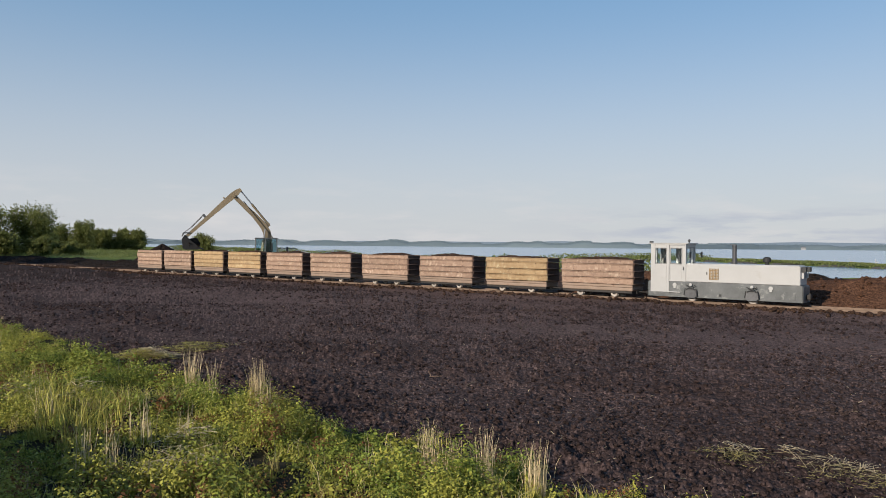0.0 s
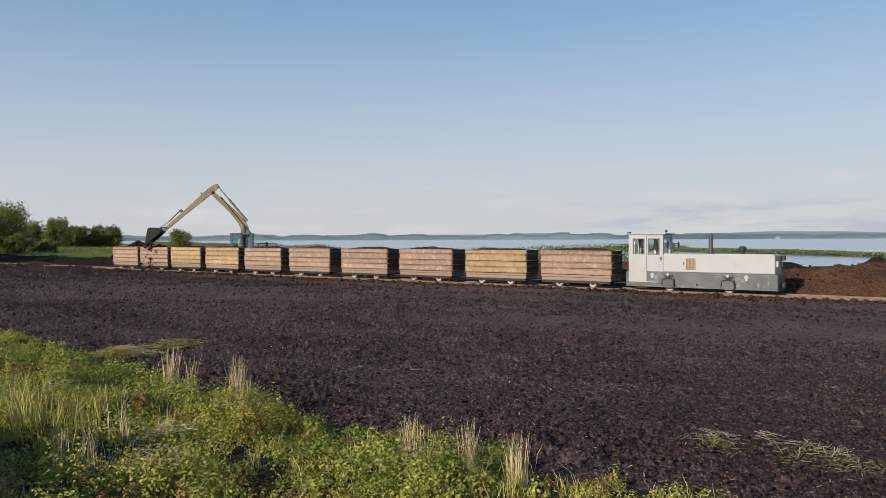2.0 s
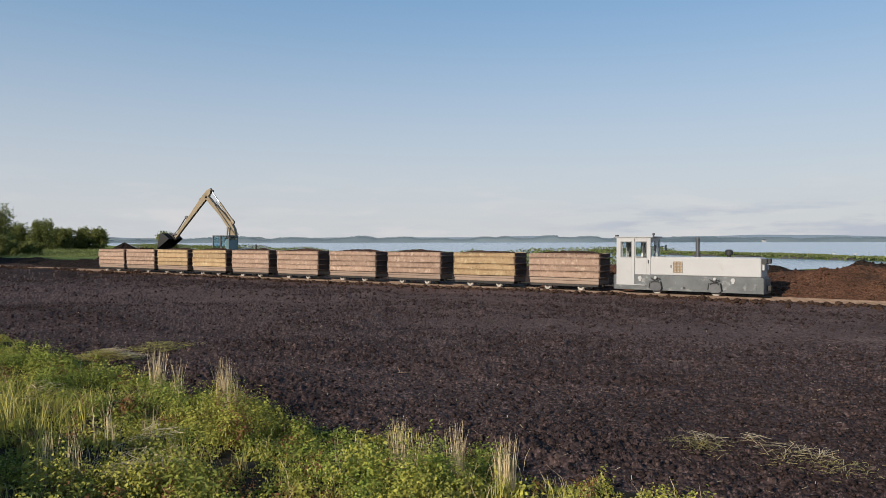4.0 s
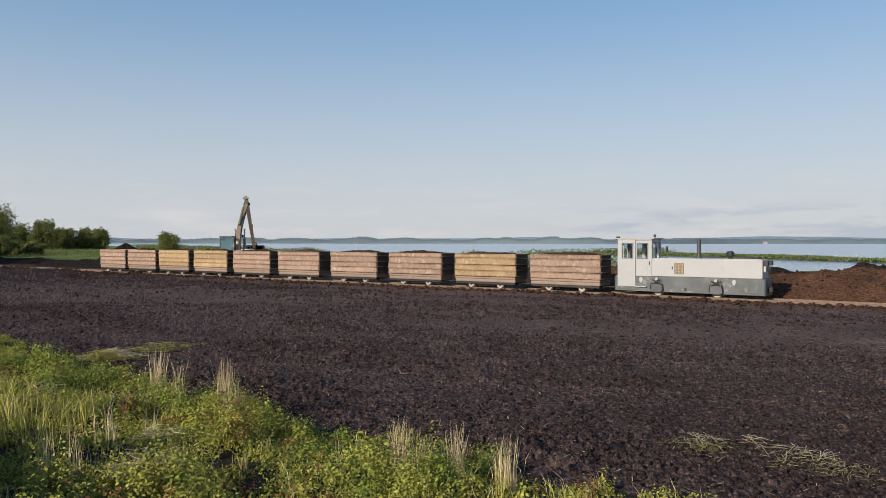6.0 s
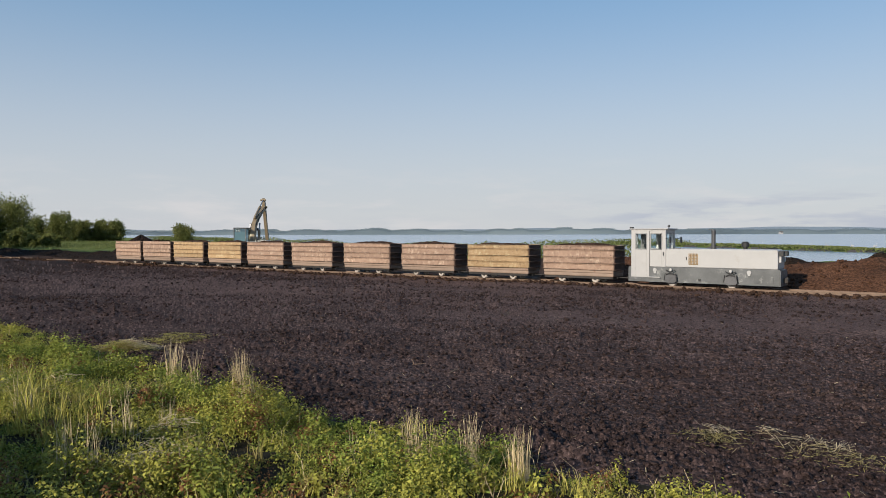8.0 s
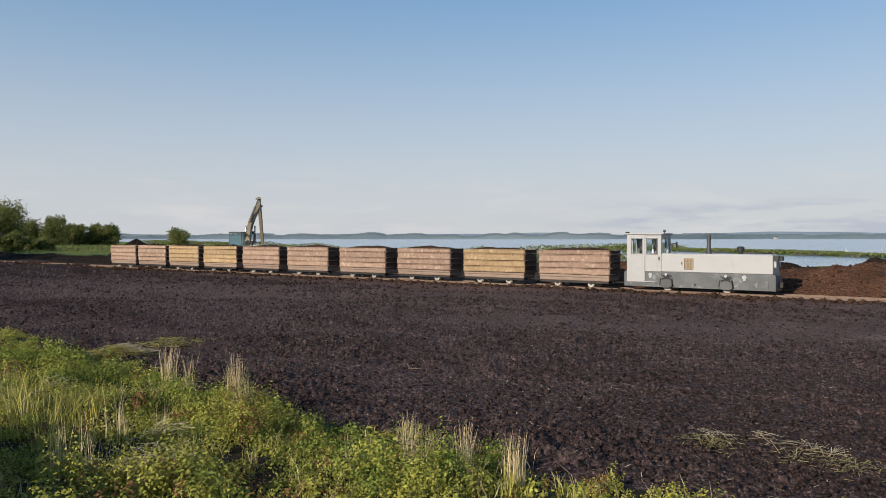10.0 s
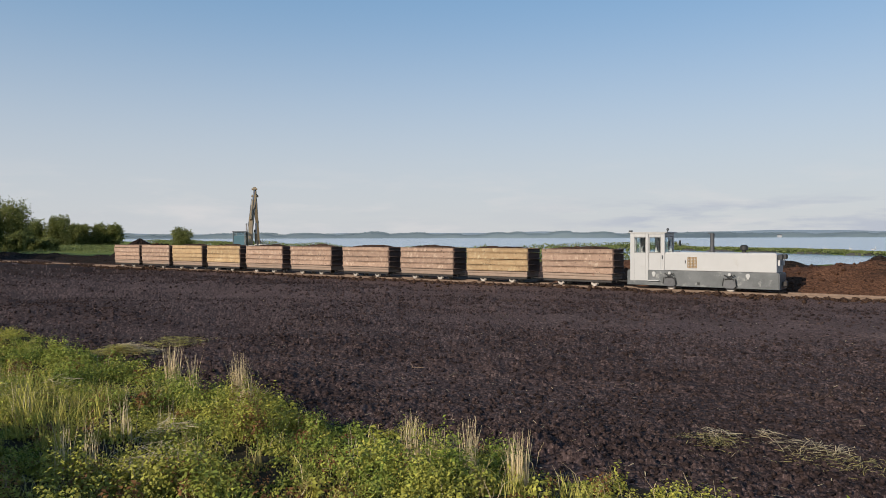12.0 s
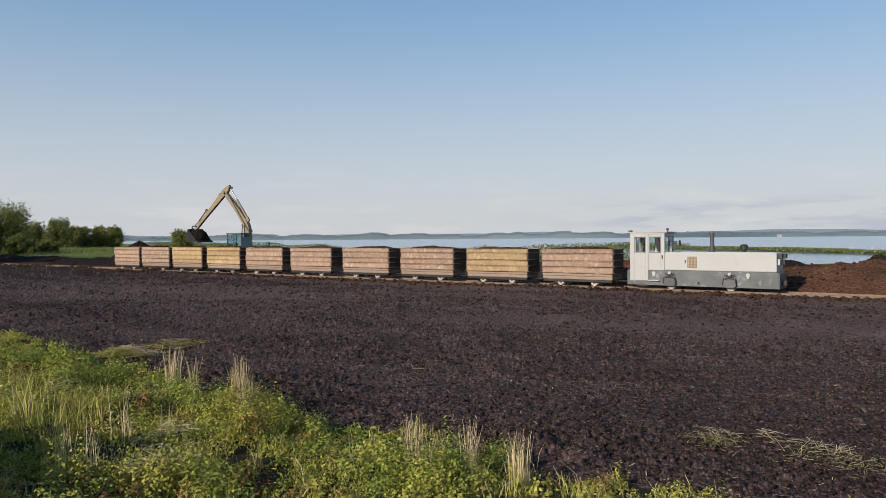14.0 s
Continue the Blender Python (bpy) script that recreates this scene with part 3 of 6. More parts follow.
def build_wagon(material, label, rnd):
    wagon = new("peat_wagon")
    tagged(wagon, label, "rail wagon", "peat wagons of the train")
    half_l, half_w = WAGON_LONG / 2, WAGON_WIDE / 2
    z = WAGON_LOW + 0.30
    highs = (0.29, 0.28, 0.34, WAGON_TOP - z - 0.91)
    at = z
    for i, high in enumerate(highs):
        for side in (0, 180):
            # boards have bowed and slipped a little on their bolts
            slip = pose(rnd.uniform(-0.02, 0.02), rnd.uniform(-0.02, 0.012), rnd.uniform(-0.006, 0.006), rnd.uniform(-1.5, 1.5), rnd.uniform(-0.22, 0.22), rnd.uniform(-0.35, 0.35))
            bm = bmesh.new()
            board(bm, WAGON_LONG + rnd.uniform(-0.03, 0.05), high - 0.014, 0.070, Matrix.Rotation(radians(side), 4, "Z") @ Matrix.Translation((0, -half_w + 0.06, at)) @ slip)
            part("side_board", bm, material, wagon)
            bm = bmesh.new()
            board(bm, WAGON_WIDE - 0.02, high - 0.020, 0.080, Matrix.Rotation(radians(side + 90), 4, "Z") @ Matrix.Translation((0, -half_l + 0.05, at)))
            part("end_board", bm, END_BOARD, wagon, "dark stained end plank, shade in its colour")
        at += high
    for x in (-1.15, 0.0, 1.15):
        for side in (-1, 1):
            bm = bmesh.new()
            for dz in (0.06, 0.22, 0.36, 0.50, 0.65, 0.82):
                y = side * (half_w + 0.008)
                rod(bm, (x + rnd.uniform(-0.02, 0.02), y, z + dz), (x, y + side * 0.012, z + dz), 0.014, seg=6)
            tagged(part("bolt_row", bm, DARK_IRON, wagon), kind="stuff")
    for side in (-1, 1):
        bm = bmesh.new()
        y = side * (half_w - 0.05)
        box(bm, -half_l + 0.05, half_l - 0.05, y - 0.025, y + 0.025, 0.335, WAGON_LOW - 0.002, 0.008)
        part("solebar", bm, DARK_IRON, wagon)
    bm = bmesh.new()
    box(bm, -half_l + 0.02, half_l - 0.02, -half_w + 0.02, half_w - 0.02, WAGON_LOW, z - 0.13, 0.045)
    box(bm, -half_l + 0.01, half_l - 0.01, -half_w, half_w, z - 0.135, z - 0.012, 0.03)
    part("sill", bm, SILL, wagon, "pale smooth lower sill")
    bm = bmesh.new()
    box(bm, -half_l + 0.07, half_l - 0.07, -half_w + 0.07, half_w - 0.07, z - 0.02, z + 0.8)
    part("lining", bm, DARK_IRON, wagon)
    bm = bmesh.new()
    for y in (-0.2, 0.2):
        box(bm, -half_l - 0.05, half_l + 0.05, y - 0.04, y + 0.04, 0.33, WAGON_LOW - 0.002, 0.01)
    for x in (-1.2, 0, 1.2):
        box(bm, x - 0.04, x + 0.04, -0.42, 0.42, 0.37, WAGON_LOW - 0.004)
    part("underframe", bm, DARK_IRON, wagon)
    bm = bmesh.new()
    rod(bm, (half_l - 0.1, 0, 0.40), (half_l + 0.55, 0, 0.40), 0.03)
    bmesh.ops.create_uvsphere(bm, u_segments=10, v_segments=6, radius=0.06, matrix=Matrix.Translation((half_l + 0.4, 0, 0.40)))
    part("coupling", bm, DARK_IRON, wagon)
    for x in (-0.85, 0.85):
        bm = bmesh.new()
        rod(bm, (x, -0.44, 0.325), (x, 0.44, 0.325), 0.035)
        part("axle", bm, DARK_IRON, wagon)
        for y in (-GAUGE / 2, GAUGE / 2):
            out = -1 if y < 0 else 1
            bm = bmesh.new()
            rod(bm, (x, y - 0.04, 0.325), (x, y + 0.04, 0.325), 0.165, seg=28)
            rod(bm, (x, y - out * 0.05, 0.325), (x, y - out * 0.03, 0.325), 0.19, seg=28)
            rod(bm, (x, y + out * 0.035, 0.325), (x, y + out * 0.06, 0.325), 0.07, seg=16)
            part("wheel", bm, WHEEL, wagon)
            bm = bmesh.new()
            box(bm, x - 0.055, x + 0.055, min(y + out * 0.06, y + out * 0.12), max(y + out * 0.06, y + out * 0.12), 0.29, 0.44, 0.015)
            for d in (-1, 1):
                rod(bm, (x, y + out * 0.09, 0.30), (x + d * 0.2, y + out * 0.09, 0.43), 0.014, seg=6)
            part("axle_box", bm, DARK_IRON, wagon)
    return wagon


def peat_heap(name, length, width, rise, seed, material, n=40, m=14, lump=0.05, edge=0.0):
    """A lumpy mound of peat on a rectangle, its rim at z 0."""
    u, v = np.meshgrid(np.linspace(-1, 1, n), np.linspace(-1, 1, m))
    x, y = u * length / 2, v * width / 2
    dome = (1 - np.abs(u) ** 2.6) * (1 - np.abs(v) ** 2.6)
    z = rise * dome * (0.75 + 0.35 * lattice_noise(x * 1.1 + seed, y * 1.6, seed)) + lump * lattice_noise(x * 5, y * 5, seed + 1) * np.clip(dome * 3, 0, 1) + edge
    verts = np.stack([x, y, z], -1).reshape(-1, 3).tolist()
    faces = [(j * n + i, j * n + i + 1, j * n + i + n + 1, j * n + i + n) for j in range(m - 1) for i in range(n - 1)]
    return shape(name, verts, faces, material)


WAGON_AT = [-3.10, 0.87, 4.90, 9.08, 13.32, 17.68, 22.21, 26.65, 31.08, 35.46]


def build_wagons():
    rnd = random.Random(2)
    for i, s in enumerate(WAGON_AT):
        tan = i in (2, 3, 8)
        wagon = build_wagon(TAN_BOARD if tan else RUST_BOARD, "faded yellow-tan plank-sided peat wagon standing on the rails" if tan else "rust-pink weathered plank-sided peat wagon standing on the rails", rnd)
        wagon.matrix_world = track_pose(s, 0.3, 0, rnd.uniform(-0.25, 0.25))
        load = peat_heap("peat_load", WAGON_LONG - 0.16, WAGON_WIDE - 0.16, rnd.uniform(0.14, 0.24), 3 + i, TRACK_PEAT, 44, 16, 0.05)
        tagged(load, "dark crumbly peat heaped in a wagon", "peat load", "loads in the wagons")
        load.matrix_world = track_pose(s, 0.3, WAGON_TOP - (0.08 if i > 1 else 0.2))
        rng = np.random.default_rng(200 + i)
        k = 130
        u, v = rng.uniform(-1, 1, k), rng.uniform(-1, 1, k)
        r = 0.018 + 0.05 * rng.uniform(0, 1, k) ** 2
        at = np.stack([u * (WAGON_LONG / 2 - 0.08), v * (WAGON_WIDE / 2 - 0.04), 0.10 * (1 - u ** 4) * (1 - v ** 2)], 1)
        vv, ff = lumps(rng, at, r)
        loose = tri_mesh("load_clods", vv, ff, TRACK_PEAT)
        tagged(loose, "loose peat lumps on a wagon load", "peat clods", kind="stuff")
        loose.matrix_world = track_pose(s, 0.3, WAGON_TOP - (0.06 if i > 1 else 0.18))


def build_locomotive():
    loco = tagged(new("locomotive"), "small white diesel locomotive with a grey frame, parked on the rails", "locomotive")
    loco.matrix_world = track_pose(37.96, 0.3, 0)
    w = 0.60
    bm = bmesh.new()
    box(bm, 0.0, 6.16, -w, w, 0.30, 0.96, 0.015)
    part("frame", bm, GREY, loco, "dented grey steel frame")
    bm = bmesh.new()
    box(bm, 1.62, 6.08, -w + 0.02, w - 0.02, 0.962, 1.72, 0.035)
    box(bm, 1.66, 6.02, -w + 0.10, w - 0.10, 1.70, 1.745, 0.02)
    part("bonnet", bm, WHITE, loco, "long white bonnet")
    # cab: four walls of sheet with real openings
    x0, x1, z0, z1 = 0.10, 1.64, 0.90, 2.56
    for y, out in ((-w - 0.004, -1), (w + 0.004, 1)):
        bm = bmesh.new()
        t0, t1 = sorted((y, y - out * 0.05))
        lowz = 0.50
        cuts = [(0.30, 0.80), (0.98, 1.46)]
        box(bm, x0, 0.30, t0, t1, lowz, z1, 0.006)
        box(bm, 0.30, 0.80, t0, t1, lowz, 1.72, 0.006)
        box(bm, 0.30, 0.80, t0, t1, 2.38, z1, 0.006)
        box(bm, 0.80, 0.905, t0, t1, lowz, z1, 0.006)
        part("cab_side", bm, WHITE, loco)
        bm = bmesh.new()
        d0, d1 = sorted((y - out * 0.012, y - out * 0.055))
        box(bm, 0.92, 0.98, d0, d1, 0.965, 2.50, 0.006)
        box(bm, 1.46, 1.60, d0, d1, 0.965, 2.50, 0.006)
        box(bm, 0.98, 1.46, d0, d1, 0.965, 1.72, 0.006)
        box(bm, 0.98, 1.46, d0, d1, 2.38, 2.50, 0.006)
        door = part("cab_door", bm, WHITE, loco)
        bm = bmesh.new()
        box(bm, 1.52, 1.56, min(y, y + out * 0.04), max(y, y + out * 0.04), 1.45, 1.60, 0.008)
        part("handle", bm, DARKGREY, door)
        for a, b in cuts:
            bm = bmesh.new()
            for p in ((a - 0.015, a + 0.02, 1.70, 2.40), (b - 0.02, b + 0.015, 1.70, 2.40), (a, b, 1.70, 1.735), (a, b, 2.365, 2.40)):
                box(bm, p[0], p[1], y - 0.016, y + 0.012, p[2], p[3], 0.005)
            part("window_rubber", bm, RUBBER, loco)
            bm = bmesh.new()
            box(bm, a + 0.01, b - 0.01, y - out * 0.03 - 0.003, y - out * 0.03 + 0.003, 1.72, 2.38)
            pane = part("cab_window", bm, PANE, loco)
            pane.visible_shadow = False
        bm = bmesh.new()
        box(bm, 1.595, 1.635, t0, t1, 0.965, z1, 0.006)
        box(bm, 0.905, 1.60, t0, t1, 2.51, z1, 0.004)
        part("door_post", bm, WHITE, loco)
    for x, name in ((x0 + 0.03, "cab_back"), (x1 - 0.03, "cab_front")):
        bm = bmesh.new()
        low_edge = 1.72 if name == "cab_front" else 1.70
        box(bm, x - 0.025, x + 0.025, -w + 0.05, w - 0.05, 0.962, low_edge, 0.005)
        box(bm, x - 0.025, x + 0.025, -w + 0.05, w - 0.05, 2.42, z1, 0.005)
        for y in (-w + 0.05, -0.03, w - 0.13):
            box(bm, x - 0.025, x + 0.025, y, y + 0.07, low_edge, 2.42, 0.005)
        part(name, bm, WHITE, loco)
        for y in (-0.29, 0.25):
            bm = bmesh.new()
            box(bm, x - 0.004, x + 0.004, y - 0.2, y + 0.22, low_edge + 0.02, 2.40)
            part("cab_window", bm, PANE, loco).visible_shadow = False
    bm = bmesh.new()
    box(bm, 0.14, 1.6, -w + 0.06, w - 0.06, 0.97, 1.0)
    box(bm, 0.45, 0.85, -0.2, 0.2, 1.0, 1.5, 0.04)
    box(bm, 0.42, 0.52, -0.2, 0.2, 1.5, 1.95, 0.04)
    box(bm, 1.25, 1.55, -0.45, 0.45, 1.0, 1.68, 0.03)
    part("cab_interior", bm, INSIDE, loco)
    bm = bmesh.new()
    box(bm, 0.02, 1.74, -w - 0.05, w + 0.05, z1 + 0.002, z1 + 0.055, 0.02)
    part("roof", bm, WHITE, loco)
    bm = bmesh.new()
    for x in np.linspace(2.62, 2.98, 7):
        box(bm, x - 0.012, x + 0.012, -w - 0.012, -w + 0.04, 1.10, 1.54)
    for z in np.linspace(1.10, 1.54, 8):
        box(bm, 2.61, 2.99, -w - 0.008, -w + 0.04, z - 0.012, z + 0.012)
    part("grille", bm, LATTICE, loco, "tan lattice grille")
    bm = bmesh.new()
    box(bm, 2.62, 2.98, -w + 0.015, -w + 0.019, 1.10, 1.54)
    part("grille_backing", bm, WHITE, loco)
    bm = bmesh.new()
    box(bm, 2.50, 2.53, -w - 0.01, -w + 0.03, 1.28, 1.40, 0.004)
    part("bonnet_latch", bm, BLACK, loco)
    bm = bmesh.new()
    rod(bm, (3.45, 0, 1.74), (3.45, 0, 2.52), 0.085, seg=18)
    rod(bm, (3.45, 0, 1.74), (3.45, 0, 1.80), 0.12, seg=18)
    rod(bm, (3.45, 0, 2.46), (3.45, 0, 2.52), 0.095, seg=18)
    box(bm, 3.28, 3.50, -0.09, 0.09, 2.53, 2.56, 0.01)
    part("exhaust_stack", bm, DARKGREY, loco, "sooty exhaust stack with a rain flap")
    bm = bmesh.new()
    rod(bm, (4.72, 0, 1.74), (4.72, 0, 1.86), 0.08, seg=18)
    rod(bm, (4.72, 0, 1.85), (4.72, 0, 2.02), 0.15, seg=20)
    rod(bm, (4.72, 0, 2.02), (4.72, 0, 2.06), 0.13, 0.09, seg=20)
    part("air_filter", bm, BLACK, loco, "black round air filter")
    bm = bmesh.new()
    rod(bm, (1.75, -0.4, 1.745), (2.2, -0.4, 1.76), 0.012, seg=6)
    rod(bm, (2.2, -0.4, 1.745), (2.2, -0.4, 1.79), 0.03, seg=8)
    part("bonnet_handle", bm, DARKGREY, loco)
    for x, y, z in ((6.10, -0.38, 1.60), (6.10, 0.38, 1.60)):
        bm = bmesh.new()
        box(bm, x - 0.03, x + 0.16, y - 0.1, y + 0.1, z - 0.11, z + 0.09, 0.015)
        lampbox = part("headlamp", bm, BLACK, loco)
        bm = bmesh.new()
        rod(bm, (x + 0.155, y, z - 0.01), (x + 0.175, y, z - 0.01), 0.07, seg=16)
        part("lens", bm, PANE, lampbox)
        bm = bmesh.new()
        box(bm, x - 0.03, x + 0.07, y - 0.06, y + 0.06, z - 0.36, z - 0.12, 0.01)
        part("lamp_bracket", bm, WHITE, loco)
    bm = bmesh.new()
    box(bm, 0.0, 0.14, -0.55, -0.40, 2.617, 2.68, 0.015)
    part("rear_lamp", bm, BLACK, loco)
    bm = bmesh.new()
    rod(bm, (1.68, -0.35, 2.615), (1.68, -0.35, 2.66), 0.02, seg=8)
    bmesh.ops.create_uvsphere(bm, u_segments=12, v_segments=8, radius=0.06, matrix=Matrix.Translation((1.68, -0.35, 2.71)))
    part("beacon", bm, DARKGREY, loco, smooth=True)
    for y in (-w - 0.02, w + 0.02):
        out = -1 if y < 0 else 1
        bm = bmesh.new()
        rod(bm, (1.63, y * 0.97, 2.18), (1.86, y + out * 0.1, 2.16), 0.012, seg=6)
        box(bm, 1.84, 1.88, y + out * 0.1 - 0.08, y + out * 0.1 + 0.08, 1.98, 2.24, 0.015)
        part("mirror", bm, BLACK, loco)
    for x in (1.88, 4.33):
        bm = bmesh.new()
        rod(bm, (x, -0.5, 0.36), (x, 0.5, 0.36), 0.05)
        part("axle", bm, DARK_IRON, loco)
        for y in (-GAUGE / 2, GAUGE / 2):
            out = -1 if y < 0 else 1
            bm = bmesh.new()
            rod(bm, (x, y - 0.05, 0.36), (x, y + 0.05, 0.36), 0.20, seg=30)
            rod(bm, (x, y - out * 0.06, 0.36), (x, y - out * 0.04, 0.36), 0.225, seg=30)
            part("wheel", bm, WHEEL, loco)
        for y in (-w, w):
            out = -1 if y < 0 else 1
            bm = bmesh.new()
            a, b = sorted((y + out * 0.004, y + out * 0.10))
            slab(bm, [(x - 0.26, 0.38), (x - 0.16, 0.30), (x + 0.16, 0.30), (x + 0.26, 0.38), (x + 0.20, 0.66), (x - 0.20, 0.66)], a, b)
            guard = part("axle_guard", bm, DARKGREY, loco)
            bm = bmesh.new()
            c, d = sorted((y + out * 0.10, y + out * 0.14))
            for p, q in (((x - 0.27, 0.40), (x - 0.22, 0.70)), ((x + 0.27, 0.40), (x + 0.22, 0.70)), ((x - 0.2, 0.84), (x + 0.18, 0.64)), ((x + 0.2, 0.84), (x - 0.18, 0.64)), ((x - 0.16, 0.68), (x + 0.16, 0.68))):
                rod(bm, (p[0], (c + d) / 2, p[1]), (q[0], (c + d) / 2, q[1]), 0.019, seg=8)
            part("spring_hanger", bm, BLACK, guard)
            bm = bmesh.new()
            rod(bm, (x, y, 0.86), (x, y + out * 0.12, 0.86), 0.06, seg=14)
            part("filler_cap", bm, WHITE, guard)
    for x in (1.17, 5.02):
        for y in (-w, w):
            out = -1 if y < 0 else 1
            bm = bmesh.new()
            rod(bm, (x, y, 0.82), (x, y + out * 0.035, 0.82), 0.085, seg=18)
            box(bm, x - 0.05, x + 0.05, min(y, y + out * 0.03), max(y, y + out * 0.03), 0.68, 0.76, 0.01)
            part("lifting_lug", bm, WHITE, loco)
    for y in (-w, w):
        out = -1 if y < 0 else 1
        a, b = sorted((y, y + out * 0.09))
        bm = bmesh.new()
        box(bm, 0.92, 1.42, a, b, 0.49, 0.53, 0.008)
        part("step", bm, WHITE, loco)
        bm = bmesh.new()
        box(bm, 3.02, 3.12, min(y, y + out * 0.02), max(y, y + out * 0.02), 0.40, 0.50, 0.006)
        part("socket", bm, BLACK, loco)
        bm = bmesh.new()
        a, b = sorted((y, y + out * 0.012))
        box(bm, 5.18, 5.92, a, b, 0.40, 0.72, 0.005)
        part("side_hatch", bm, GREY, loco)
    for x in (6.162, -0.03):
        bm = bmesh.new()
        box(bm, x, x + 0.028, -w, w, 0.30, 0.92, 0.008)
        part("buffer_plate", bm, GREY, loco)
    bm = bmesh.new()
    box(bm, 6.19, 6.36, -0.12, 0.12, 0.42, 0.62, 0.02)
    rod(bm, (6.3, 0, 0.36), (6.3, 0, 0.68), 0.03)
    part("coupler", bm, DARK_IRON, loco)
    bm = bmesh.new()
    box(bm, -0.25, -0.03, -0.1, 0.1, 0.34, 0.5, 0.02)
    part("coupler", bm, DARK_IRON, loco)


# ---- the excavator ----
EXC = Vector((-13.36, 55.57, 0.0))
BOOM, STICK, NECK, FOOT_X, FOOT_Z = 5.25, 4.72, 0.64, 0.20, 1.46
# seconds, slew, boom, stick and bucket angles in degrees
ARM = [(0.0, 196.3, 60.9, -42.2, -143), (0.5, 191, 61.4, -39, -124), (1.0, 187.5, 61.8, -35.7, -78), (1.5, 187, 61.4, -38, -56), (2.0, 186.2, 61.0, -40.2, -42),
       (2.5, 183, 60.7, -39.8, -30), (3.0, 176.8, 60.4, -39.1, -24), (3.5, 166, 59.6, -40.5, -26), (4.0, 152, 58.6, -44, -34), (4.5, 137, 57.8, -48.5, -44), (5.0, 120, 57, -53, -54),
       (5.5, 104.3, 55.9, -55.9, -62), (6.0, 91.8, 50.5, -47.4, -60), (6.5, 88.8, 44.5, -45, -54), (7.0, 88.6, 39.7, -45.1, -52), (7.5, 89.5, 37.3, -56, -64), (8.0, 90.1, 37.0, -66.5, -80),
       (8.5, 90, 37.4, -72, -96), (9.0, 90, 38.6, -75, -112), (9.5, 89.8, 40.6, -74, -126), (10.0, 89.5, 43.2, -69, -136), (10.5, 89.4, 45.8, -63, -142), (11.0, 89.4, 48.1, -58.0, -145),
       (11.5, 91.5, 52.1, -58.7, -145), (12.0, 96.5, 55.3, -59.1, -145), (12.5, 106.4, 56.9, -56, -144), (13.0, 118.8, 56.2, -43.5, -142), (13.5, 133.2, 60.7, -41.7, -141), (14.0, 145.8, 61.5, -38.0, -141)]


def arm_angles(t):
    """The four angles at t seconds, gliding through the rows above."""
    ts = [r[0] for r in ARM]
    i = min(max(int(np.searchsorted(ts, t, "right")) - 1, 0), len(ARM) - 2)
    a, b = ARM[i], ARM[i + 1]
    p, q = ARM[max(i - 1, 0)], ARM[min(i + 2, len(ARM) - 1)]
    u = (t - a[0]) / (b[0] - a[0])
    out = []
    for k in range(1, 5):
        m0, m1 = (b[k] - p[k]) / 2, (q[k] - a[k]) / 2
        out.append((2 * u ** 3 - 3 * u ** 2 + 1) * a[k] + (u ** 3 - 2 * u ** 2 + u) * m0 + (3 * u ** 2 - 2 * u ** 3) * b[k] + (u ** 3 - u ** 2) * m1)
    return out


def in_plane(x, z, slew, angle):
    """A part's pose: its origin at x ahead and z up in the arm's plane, its own x axis raised by angle."""
    return pose(0, 0, 0, 0, 0, slew) @ pose(x, 0, z, 0, -angle, 0)


def joints(t):
    slew, b, g, d = arm_angles(t)
    c = lambda a: (math.cos(radians(a)), math.sin(radians(a)))
    px, pz = FOOT_X + BOOM * c(b)[0], FOOT_Z + BOOM * c(b)[1]
    qx, qz = px - NECK * c(g)[0], pz - NECK * c(g)[1]
    sx, sz = px + STICK * c(g)[0], pz + STICK * c(g)[1]
    return slew, b, g, d, (px, pz), (qx, qz), (sx, sz)


def tapered(bm, spine, wide):
    """A welded box beam along points (x, z, depth) in the arm's plane."""
    rings = []
    for i, (x, z, deep) in enumerate(spine):
        x0, z0, _ = spine[max(i - 1, 0)]
        x1, z1, _ = spine[min(i + 1, len(spine) - 1)]
        d = Vector((x1 - x0, 0, z1 - z0)).normalized()
        up = Vector((-d.z, 0, d.x))
        c = Vector((x, 0, z))
        rings.append([bm.verts.new(c + up * (deep / 2) * k + Vector((0, wide / 2 * j, 0))) for j, k in ((-1, -1), (1, -1), (1, 1), (-1, 1))])
    for p, q in zip(rings, rings[1:]):
        for i in range(4):
            bm.faces.new((p[i], p[(i + 1) % 4], q[(i + 1) % 4], q[i]))
    bm.faces.new(rings[0])
    bm.faces.new(rings[-1][::-1])


EXC_PARTS = {}


